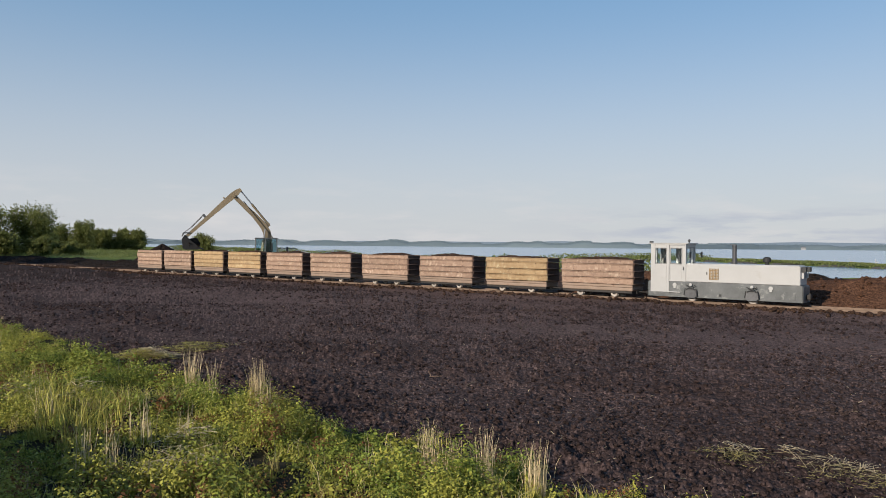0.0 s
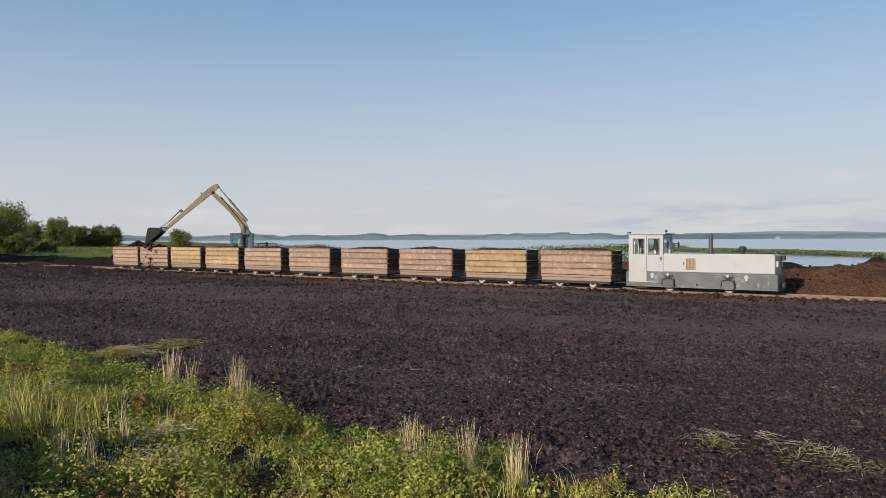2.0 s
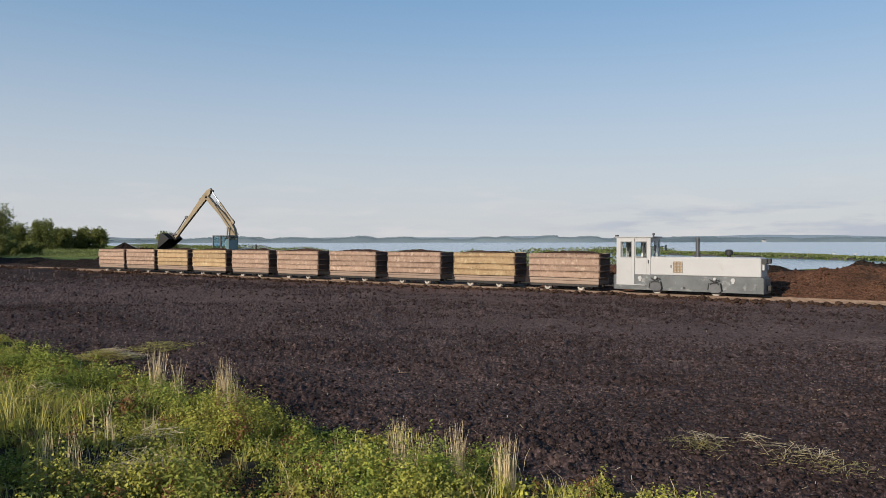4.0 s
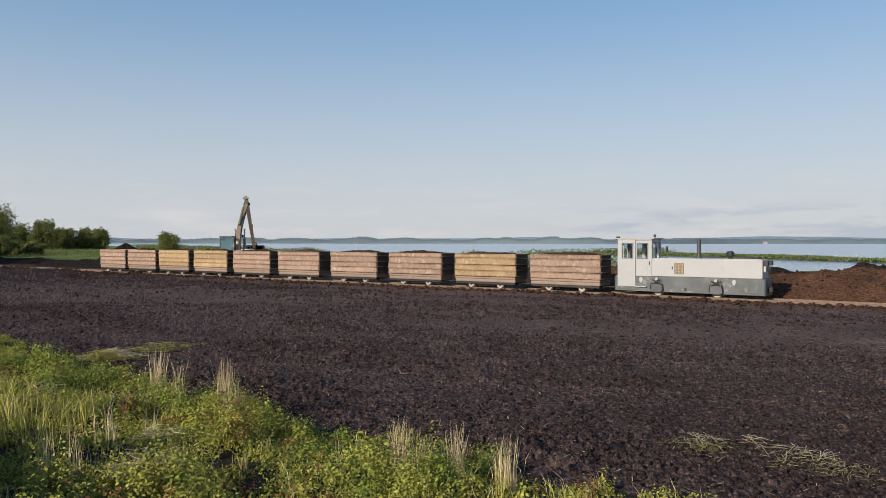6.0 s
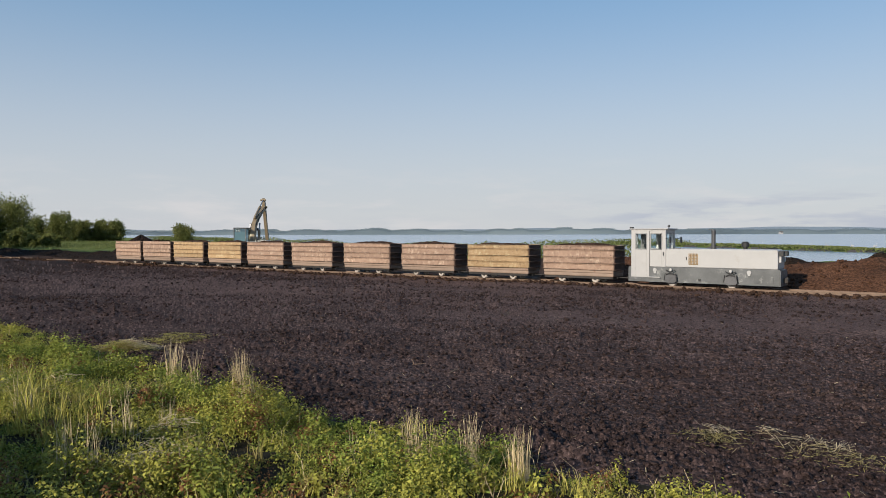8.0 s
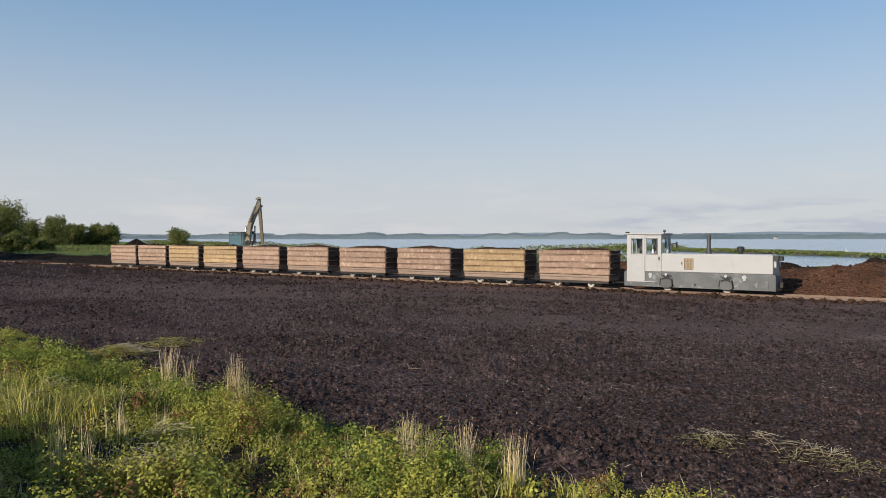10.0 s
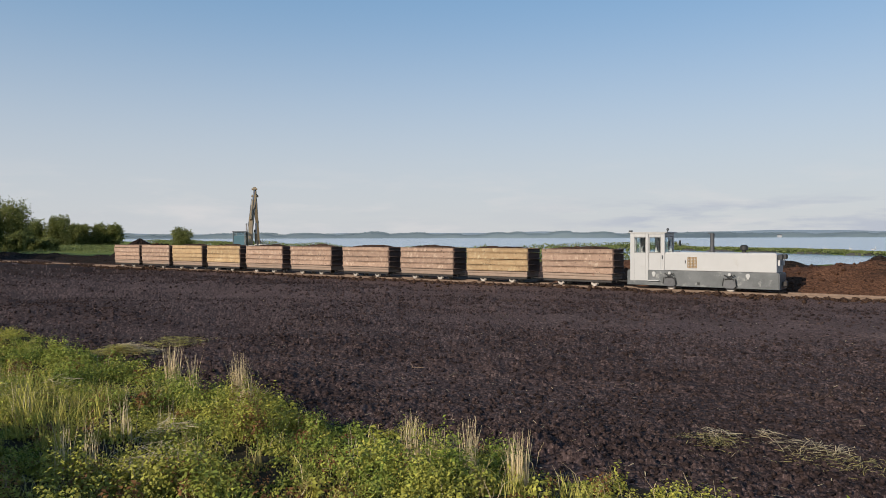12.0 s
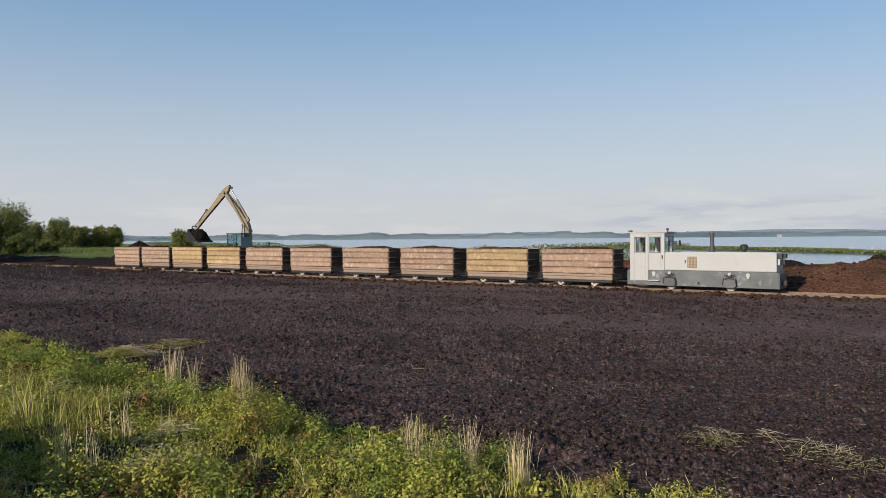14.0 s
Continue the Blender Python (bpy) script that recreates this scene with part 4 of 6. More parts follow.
def build_excavator():
    exc = tagged(new("excavator"), "faded yellow long-arm excavator loading peat from behind the train", "excavator")
    exc.location = EXC
    for y in (-1.05, 1.05):
        bm = bmesh.new()
        pts = [(-1.9, 0.25), (-1.7, 0.02), (1.7, 0.02), (1.9, 0.25), (1.95, 0.5), (1.7, 0.78), (-1.7, 0.78), (-1.95, 0.5)]
        slab(bm, pts, y - 0.35, y + 0.35)
        part("crawler", bm, DARK_IRON, exc)
    bm = bmesh.new()
    box(bm, -0.9, 0.9, -0.9, 0.9, 0.45, 0.9, 0.05)
    rod(bm, (0, 0, 0.85), (0, 0, 1.05), 0.6, seg=24)
    part("carriage", bm, DARK_IRON, exc)
    bm = bmesh.new()
    box(bm, -2.5, 1.25, -1.25, 1.25, 1.05, 1.25, 0.03)
    up = part("upper_body", bm, DARKGREY, exc)
    bm = bmesh.new()
    box(bm, -2.05, -0.45, -1.25, 1.25, 1.252, 1.80, 0.06)
    part("engine_cover", bm, CREAM, up, "cream engine cover")
    bm = bmesh.new()
    box(bm, -2.75, -2.06, -1.28, 1.28, 1.1, 1.84, 0.14)
    part("counterweight", bm, CREAM, up, "rounded cream counterweight")
    bm = bmesh.new()
    box(bm, -0.44, 0.95, -1.22, -0.35, 1.252, 1.9, 0.05)
    part("tank_box", bm, CREAM, up)
    bm = bmesh.new()
    rod(bm, (-1.3, -0.7, 1.80), (-1.3, -0.7, 2.2), 0.07)
    part("exhaust", bm, BLACK, up)
    bm = bmesh.new()
    for p, q in (((-2.0, -1.1, 1.78), (-2.0, -1.1, 2.08)), ((-0.6, -1.1, 1.78), (-0.6, -1.1, 2.08)), ((-2.0, -1.1, 2.08), (-0.6, -1.1, 2.08))):
        rod(bm, p, q, 0.025, seg=8)
    part("handrail", bm, DARKGREY, up)
    # cab on the driver's left of the boom
    x0, x1, y0, y1, z0, z1 = -0.42, 1.20, 0.32, 1.26, 1.252, 2.80
    bm = bmesh.new()
    box(bm, x0, x1, y0, y1, z0, z0 + 0.55, 0.03)
    part("cab_base", bm, TEAL, up)
    for x in (x0, 0.42, x1 - 0.07):
        for y in (y0, y1 - 0.07):
            bm = bmesh.new()
            box(bm, x, x + 0.07, y, y + 0.07, z0 + 0.54, z1, 0.01)
            part("cab_post", bm, GREY, up)
    bm = bmesh.new()
    box(bm, x0 - 0.02, x1 + 0.03, y0 - 0.02, y1 + 0.02, z1, z1 + 0.09, 0.03)
    part("cab_roof", bm, GREY, up)
    for a, b, c, d in ((x0 + 0.07, 0.42, y0 + 0.03, y0 + 0.04), (0.49, x1 - 0.07, y0 + 0.03, y0 + 0.04), (x0 + 0.07, 0.42, y1 - 0.04, y1 - 0.03), (0.49, x1 - 0.07, y1 - 0.04, y1 - 0.03),
                       (x1 - 0.04, x1 - 0.03, y0 + 0.07, y1 - 0.07)):
        bm = bmesh.new()
        box(bm, a, b, c, d, z0 + 0.55, z1)
        part("cab_pane", bm, BLUE_PANE, up).visible_shadow = False
    bm = bmesh.new()
    box(bm, x0 + 0.012, x0 + 0.05, y0 + 0.07, y1 - 0.07, z0 + 0.55, z1 - 0.25, 0.008)
    box(bm, x0 + 0.07, x0 + 0.34, y1 - 0.05, y1 - 0.012, z0 + 0.55, z1 - 0.2, 0.008)
    part("rear_panel", bm, TEAL, up, "blue cab rear panel")
    bm = bmesh.new()
    box(bm, 0.0, 0.5, 0.55, 1.05, z0 + 0.5, z0 + 0.65, 0.04)
    box(bm, -0.1, 0.06, 0.55, 1.05, z0 + 0.6, z0 + 1.25, 0.05)
    part("seat", bm, BLACK, up)
    EXC_PARTS["up"] = up
    # boom: a bent beam, its ends on the chord
    bm = bmesh.new()
    tapered(bm, [(-0.18, -0.08, 0.34), (0.35, 0.22, 0.46), (1.0, 0.56, 0.60), (1.65, 0.80, 0.58), (2.2, 0.82, 0.52), (3.2, 0.62, 0.40), (4.4, 0.24, 0.31), (5.18, 0.02, 0.30), (5.38, -0.05, 0.22)], 0.29)
    rod(bm, (0, -0.3, 0), (0, 0.3, 0), 0.13)
    rod(bm, (BOOM, -0.27, 0), (BOOM, 0.27, 0), 0.1)
    box(bm, 2.0, 2.35, -0.08, 0.08, 1.05, 1.28, 0.02)
    boom = part("boom", bm, YELLOW, exc)
    bm = bmesh.new()
    rod(bm, (1.1, -0.19, 1.0), (4.6, -0.19, 0.42), 0.02, seg=6)
    rod(bm, (1.1, 0.19, 1.0), (4.6, 0.19, 0.42), 0.02, seg=6)
    part("hose", bm, BLACK, boom)
    bm = bmesh.new()
    box(bm, 1.25, 1.42, -0.34, -0.22, 0.55, 0.7, 0.02)
    part("work_lamp", bm, BLACK, boom)
    EXC_PARTS["boom"] = boom
    bm = bmesh.new()
    tapered(bm, [(-NECK - 0.08, 0.08, 0.22), (-0.35, 0.10, 0.42), (0.05, 0.10, 0.48), (0.7, 0.10, 0.44), (2.0, 0.06, 0.33), (3.3, 0.03, 0.25), (4.4, 0.0, 0.22), (STICK + 0.1, 0, 0.18)], 0.22)
    rod(bm, (-NECK, -0.22, 0), (-NECK, 0.22, 0), 0.08)
    rod(bm, (0.0, -0.24, 0), (0.0, 0.24, 0), 0.11)
    box(bm, 0.6, 0.72, -0.05, 0.05, 0.33, 0.47, 0.02)
    stick = part("stick", bm, YELLOW, exc)
    bm = bmesh.new()
    rod(bm, (2.7, 0, 0.40), (3.9, 0, 0.29), 0.045, seg=10)
    box(bm, 2.56, 2.74, -0.10, 0.10, 0.12, 0.46, 0.02)
    part("bucket_cylinder", bm, DARKGREY, stick)
    bm = bmesh.new()
    rod(bm, (3.9, 0, 0.29), (4.62, 0, 0.34), 0.04, seg=10)
    part("cylinder_rod", bm, CHROME, stick)
    bm = bmesh.new()
    for y in (-0.16, 0.16):
        rod(bm, (4.26, y, 0.02), (4.62, y, 0.34), 0.045, seg=8)
        rod(bm, (4.62, y, 0.34), (4.86, y, 0.20), 0.045, seg=8)
    part("bucket_link", bm, DARKGREY, stick)
    EXC_PARTS["stick"] = stick
    # bucket: curved shell, two cheeks, cutting lip
    back = [(-0.07, -0.06), (0.04, 0.26), (0.18, 0.54), (0.34, 0.73), (0.50, 0.77), (0.66, 0.68), (0.95, 0.45), (1.25, 0.20), (1.48, 0.0)]
    half = 0.74
    bm = bmesh.new()
    outer = [[bm.verts.new((x, y, z)) for y in (-half, half)] for x, z in back]
    for p, q in zip(outer, outer[1:]):
        bm.faces.new((p[0], p[1], q[1], q[0]))
    bmesh.ops.solidify(bm, geom=bm.faces[:], thickness=0.05)
    bucket = part("bucket", bm, BUCKET, exc, "large peat-black loading bucket")
    for y in (-half - 0.004, half - 0.036):
        bm = bmesh.new()
        slab(bm, back + [(0.80, -0.04)], y, y + 0.04)
        part("cheek", bm, BUCKET, bucket)
    bm = bmesh.new()
    box(bm, 1.42, 1.60, -half, half, -0.07, 0.0, 0.015)
    part("cutting_lip", bm, BUCKET, bucket)
    bm = bmesh.new()
    for y in (-0.2, 0.16):
        slab(bm, [(-0.14, -0.12), (0.12, -0.08), (0.30, 0.5), (0.16, 0.56), (-0.12, 0.28)], y, y + 0.04)
    part("bucket_ear", bm, BUCKET, bucket)
    EXC_PARTS["bucket"] = bucket
    # rams between body and boom, and between boom and stick
    for key, count, r in (("boom_ram", 1, 0.1), ("arm_ram", 1, 0.09)):
        for name, rr, m in (("_barrel", r, YELLOW), ("_rod", r * 0.55, CHROME)):
            bm = bmesh.new()
            long = {"boom_ram_barrel": 1.5, "boom_ram_rod": 1.6, "arm_ram_barrel": 2.0, "arm_ram_rod": 2.0}[key + name]
            for y in ((-0.36, 0.36) if key == "boom_ram" else (0.0,)):
                rod(bm, (0, y, 0), (long, y, 0), rr, seg=12)
                rod(bm, (0, y - 0.06, 0), (0, y + 0.06, 0), rr * 1.3, seg=12)
            EXC_PARTS[key + name] = part(key + name, bm, m, exc)


def excavator_rows():
    rows = {k: [] for k in EXC_PARTS}
    for t in np.arange(0, 14.01, 0.2):
        t = float(round(t, 2))
        slew, b, g, d, P, Q, S = joints(t)
        rows["up"].append((t, pose(0, 0, 0, 0, 0, slew)))
        rows["boom"].append((t, in_plane(FOOT_X, FOOT_Z, slew, b)))
        rows["stick"].append((t, in_plane(*P, slew, g)))
        rows["bucket"].append((t, in_plane(*S, slew, d)))
        cb, sb = math.cos(radians(b)), math.sin(radians(b))
        on_boom = lambda x, z: (FOOT_X + x * cb - z * sb, FOOT_Z + x * sb + z * cb)
        for key, a, e in (("boom_ram", (FOOT_X + 0.55, FOOT_Z - 0.25), on_boom(1.9, 0.75)), ("arm_ram", on_boom(2.15, 1.2), Q)):
            ang = math.degrees(math.atan2(e[1] - a[1], e[0] - a[0]))
            rows[key + "_barrel"].append((t, in_plane(*a, slew, ang)))
            rows[key + "_rod"].append((t, in_plane(*e, slew, ang + 180)))
    return rows


build_track()
build_wagons()
build_locomotive()
build_excavator()


# ---- the land round the railway ----
def quads(name, corners, material, parent=None):
    """One mesh of loose four-cornered pieces; corners has the shape (pieces, 4, 3)."""
    k = len(corners)
    me = bpy.data.meshes.new(name)
    me.vertices.add(k * 4)
    me.vertices.foreach_set("co", np.ascontiguousarray(corners, np.float32).ravel())
    me.loops.add(k * 4)
    me.loops.foreach_set("vertex_index", np.arange(k * 4, dtype=np.int32))
    me.polygons.add(k)
    me.polygons.foreach_set("loop_start", np.arange(0, k * 4, 4, dtype=np.int32))
    me.materials.append(material)
    me.update()
    ob = new(name, me)
    if parent:
        ob.parent = parent
    return ob


def leaves_at(rng, at, size, long=1.5):
    """Small diamond leaves at those places, each turned its own way."""
    k = len(at)
    a = rng.normal(size=(k, 3))
    a /= np.linalg.norm(a, axis=1, keepdims=True)
    b = np.cross(a, rng.normal(size=(k, 3)))
    b /= np.linalg.norm(b, axis=1, keepdims=True)
    u, v = a * (size * long / 2)[:, None], b * (size / 2)[:, None]
    return np.stack([at - u, at + v * 0.9 - u * 0.1, at + u, at - v * 0.9 - u * 0.1], 1)


LEAF = leaf_mat("tree_leaf", (0.12, 0.14, 0.040), (0.26, 0.265, 0.085), 0.42, 0.24)
SHORE_LEAF = leaf_mat("shore_scrub_leaf", (0.11, 0.14, 0.04), (0.22, 0.235, 0.085), 0.35, 0.3)
# the haze of distance is mixed into the next two base colours
FAR_LEAF = leaf_mat("hazed_wood", (0.165, 0.215, 0.245), (0.22, 0.27, 0.29), 0.3, 0.12)
HILL = mat("hazed_hill", (0.26, 0.315, 0.36), (0.31, 0.36, 0.39), 0.003, 0.95, 0, 0.03)
BARK = mat("bark", (0.05, 0.04, 0.03), (0.11, 0.09, 0.07), 6, 0.9, 0.5, 30)


def build_tree(rng, x, y, high, wide, label, lobes=14, count=5200, leaf=0.34, bare=0.12):
    tree = tagged(new("tree"), label, "tree", "trees beyond the railway")
    base = float(ground_height(np.array([x]), np.array([y]))[0])
    tree.location = (x, y, base - 0.05)
    centres = []
    for i in range(lobes):
        a, h = rng.uniform(0, 2 * math.pi), 0.10 + 0.76 * (i + rng.uniform(0, 1)) / lobes
        out = wide / 2 * rng.uniform(0.15, 0.75) * math.sqrt(max(0.15, 1 - (h - 0.4) ** 2 * 1.6))
        centres.append((math.cos(a) * out, math.sin(a) * out, high * h, high * rng.uniform(0.12, 0.2)))
    bm = bmesh.new()
    r = 0.022 * high + 0.03
    rod(bm, (0, 0, 0), (0.1, 0.05, high * 0.3), r, r * 0.75, 8)
    rod(bm, (0.1, 0.05, high * 0.3), (0.0, 0.1, high * 0.75), r * 0.75, r * 0.2, 8)
    part("trunk", bm, BARK, tree)
    for cx, cy, cz, cr in centres[:8]:
        bm = bmesh.new()
        start = Vector((0.05, 0.05, min(cz * 0.55, high * 0.5)))
        mid = start.lerp(Vector((cx, cy, cz)), 0.5) + Vector((0, 0, 0.04 * high))
        rod(bm, start, mid, r * 0.45, r * 0.28, 6)
        rod(bm, mid, (cx, cy, cz), r * 0.28, r * 0.08, 6)
        part("limb", bm, BARK, tree)
    at = []
    share = count // lobes
    for cx, cy, cz, cr in centres:
        d = rng.normal(size=(share, 3))
        d /= np.linalg.norm(d, axis=1, keepdims=True)
        lump = 1 + 0.35 * np.sin(d[:, 0] * 5 + cx * 3) * np.cos(d[:, 1] * 4 + cy) + 0.2 * np.sin(d[:, 2] * 9)
        rad = cr * lump * rng.uniform(0.45, 1.0, share) ** 0.5 * rng.choice([1, 1, 1, 1.25], share)
        p = d * rad[:, None] * np.array([1.15, 1.15, 0.95]) + np.array([cx, cy, cz])
        at.append(p)
    at = np.concatenate(at)
    at = at[at[:, 2] > 0.1]
    quads("crown", leaves_at(rng, at, rng.uniform(0.6, 1.3, len(at)) * leaf, 1.4), LEAF, tree)
    return tree


def build_trees():
    rng = np.random.default_rng(5)
    for x, y, h, w, label in (
            (-92, 135, 10.2, 9.0, "tall dark broadleaf tree at the edge of the bog"),
            (-87, 138, 10.0, 8.0, "dark broadleaf tree with an open airy crown"),
            (-84.5, 144, 10.2, 6.0, "dark broadleaf tree at the edge of the bog"),
            (-80, 143.5, 9.9, 4.6, "leaning dark green tree at the edge of a thicket"),
            # two more, unseen on the left, added for their shade
            (-97, 130, 9.5, 9.0, "tall dark broadleaf tree at the edge of the bog"),
            (-105, 124, 10, 10, "tall dark broadleaf tree at the edge of the bog"),
            (-80, 128, 3.6, 9.0, "low dense dark shrub under taller trees"),
            (-72, 132, 3.0, 8.0, "low dense dark shrub under taller trees"),
            (-88, 124, 4.2, 9.0, "low dense dark shrub under taller trees"),
            (-74, 121, 4.4, 6.5, "low dense dark shrub in a thicket"),
            (-69.5, 123, 3.3, 5.0, "low dense dark shrub in a thicket"),
            (-66, 128, 2.4, 4.0, "low dense dark shrub at the end of a thicket"),
            # seven unseen trees, added to shade the thicket and the ground before it
            (-97, 110, 16, 13, "tall dark broadleaf tree at the edge of the bog"),
            (-105, 103, 16, 13, "tall dark broadleaf tree at the edge of the bog"),
            (-89, 104, 9, 9, "tall dark broadleaf tree at the edge of the bog"),
            (-73, 71, 17, 14, "tall dark broadleaf tree at the edge of the bog"),
            (-81, 80, 17, 14, "tall dark broadleaf tree at the edge of the bog"),
            (-89, 92, 17, 14, "tall dark broadleaf tree at the edge of the bog"),
            (-66, 60, 15, 13, "tall dark broadleaf tree at the edge of the bog"),
            (-114, 213, 7.6, 7.0, "rounded sunlit willow on rough grass"),
            (-107.6, 214, 9.2, 7.0, "tall rounded sunlit willow on rough grass"),
            (-110, 226, 7.0, 6.0, "bushy green willow in a clump"),
            (-104.6, 224, 6.6, 5.5, "bushy green willow in a clump"),
            (-101.0, 226, 6.9, 5.5, "bushy green willow in a clump"),
            (-96.6, 226, 6.8, 6.0, "bushy green willow at the end of a clump")):
        build_tree(rng, x, y, h, w, label, 36, 4000 if h > 12 else 7500 if y < 180 else 9000, 0.75 if h > 12 else 0.26 if y < 180 else 0.30)
    build_tree(np.random.default_rng(77), -35.2, 105, 3.7, 3.0, "small round green bush near the lake shore", 40, 9000, 0.15)
    # unseen shrubs beside the path that throw their shade on the weeds
    for x, y in ((-5.7, 3.4), (-6.2, 4.3), (-6.9, 5.1)):
        build_tree(rng, x, y, 1.9, 2.4, "leafy shrub beside the weedy verge", 18, 6500, 0.17)


def build_scrub():
    """Reeds and scrub along the near shore and on the spit."""
    rng = np.random.default_rng(8)
    k = 46000
    s, n = rng.uniform(-130, 27, k), rng.uniform(-7, 0, k)
    edge = shore_line(s)
    n = edge + n - 1
    top = 1.15 + 0.4 * lattice_noise(s / 7.0, n / 5, 30) + 0.4 * np.exp(-((s - 20) / 6) ** 2) + 0.45 * np.exp(-((s - 5.5) / 2.2) ** 2) + 0.5 * np.clip((-s - 22) / 15, 0, 1)
    top = np.clip(top * np.clip((27 - s) / 3, 0, 1), 0.15, 2.3)
    x, y = START.x + ALONG.x * s + AWAY.x * n, START.y + ALONG.y * s + AWAY.y * n
    z = ground_height(x, y) + top * rng.uniform(0, 1, k) ** 0.7
    ob = quads("shore_scrub", leaves_at(rng, np.stack([x, y, z], 1), rng.uniform(0.06, 0.17, k), 2.0), SHORE_LEAF)
    tagged(ob, "green reeds and low scrub along the lake shore", "scrub", kind="stuff")
    k = 30000
    p, q = rng.uniform(-110, 38, k), rng.normal(0, 2.2, k)
    x, y = 60 - 0.215 * p + 0.977 * q, 167 + 0.977 * p + 0.215 * q
    high = 0.28 + 0.25 * lattice_noise(p / 6, q / 4, 31) + np.where(lattice_noise(p / 5, q * 0, 32) > 0.5, 0.9, 0.0) * (p > -22)
    z = np.maximum(ground_height(x, y), -0.6) + np.clip(high, 0.1, 3) * rng.uniform(0, 1, k) ** 0.8
    ob = quads("spit_reeds", leaves_at(rng, np.stack([x, y, z], 1), rng.uniform(0.15, 0.34, k), 1.8), SHORE_LEAF)
    tagged(ob, "bright green reeds on a low spit in the lake", "reeds", kind="stuff")


def build_rough_grass():
    """Tussocky grass between the trees and the peat."""
    rng = np.random.default_rng(14)
    k = 60000
    x, y = rng.uniform(-150, -45, k), rng.uniform(112, 260, k)
    s, n = to_track(x, y)
    keep = (n > 16) & (n < shore_line(s) - 2)
    x, y = x[keep], y[keep]
    k = len(x)
    z = ground_height(x, y) + 0.45 * rng.uniform(0, 1, k) * (0.7 + 0.5 * lattice_noise(x / 4, y / 4, 33))
    tagged(quads("rough_grass", leaves_at(rng, np.stack([x, y, z], 1), rng.uniform(0.08, 0.22, k), 1.6), SHORE_LEAF), "sunlit rough grass before the trees", "grass", kind="stuff")


def build_swans():
    rng = random.Random(6)
    first = None
    for x, y in ((79, 166), (84, 160), (86, 158), (93, 163), (97, 160), (99, 155), (104, 158)):
        if first is None:
            bm = bmesh.new()
            bmesh.ops.create_uvsphere(bm, u_segments=12, v_segments=8, radius=0.5, matrix=Matrix.Diagonal((1.0, 0.5, 0.45, 1)))
            body = new("swan")
            tagged(body, "white swan resting on the lake", "swan", "swans on the lake")
            part("body", bm, WHITE, body, smooth=True)
            bm = bmesh.new()
            rod(bm, (0.38, 0, 0.1), (0.48, 0, 0.5), 0.06, 0.045, 8)
            rod(bm, (0.48, 0, 0.5), (0.42, 0, 0.68), 0.045, 0.045, 8)
            bmesh.ops.create_uvsphere(bm, u_segments=8, v_segments=6, radius=0.08, matrix=Matrix.Translation((0.48, 0, 0.7)) @ Matrix.Diagonal((1.5, 0.8, 0.8, 1)))
            part("neck", bm, WHITE, body, smooth=True)
            first = body
            first.matrix_basis = pose(x, y, -0.52, 0, 0, 30)
        else:
            copy_thing(first, pose(x, y, -0.52, 0, 0, rng.uniform(0, 360)))


def build_farmhouse():
    house = tagged(new("farmhouse"), "tiny white farmhouse on the far shore", "house")
    house.location = (1128, 2240, 3.0)
    bm = bmesh.new()
    box(bm, -6, 6, -3, 3, -4, 4)
    part("wall", bm, WHITE, house)
    bm = bmesh.new()
    slab(bm, [(-6.4, 4.0), (6.4, 4.0), (5.6, 6.2), (-5.6, 6.2)], -3.3, 3.3)
    part("roof", bm, DARKGREY, house)
    for x in (-4, 0, 4):
        bm = bmesh.new()
        box(bm, x - 0.7, x + 0.7, -3.08, -3.01, 0.6, 2.2)
        part("window", bm, BLACK, house)


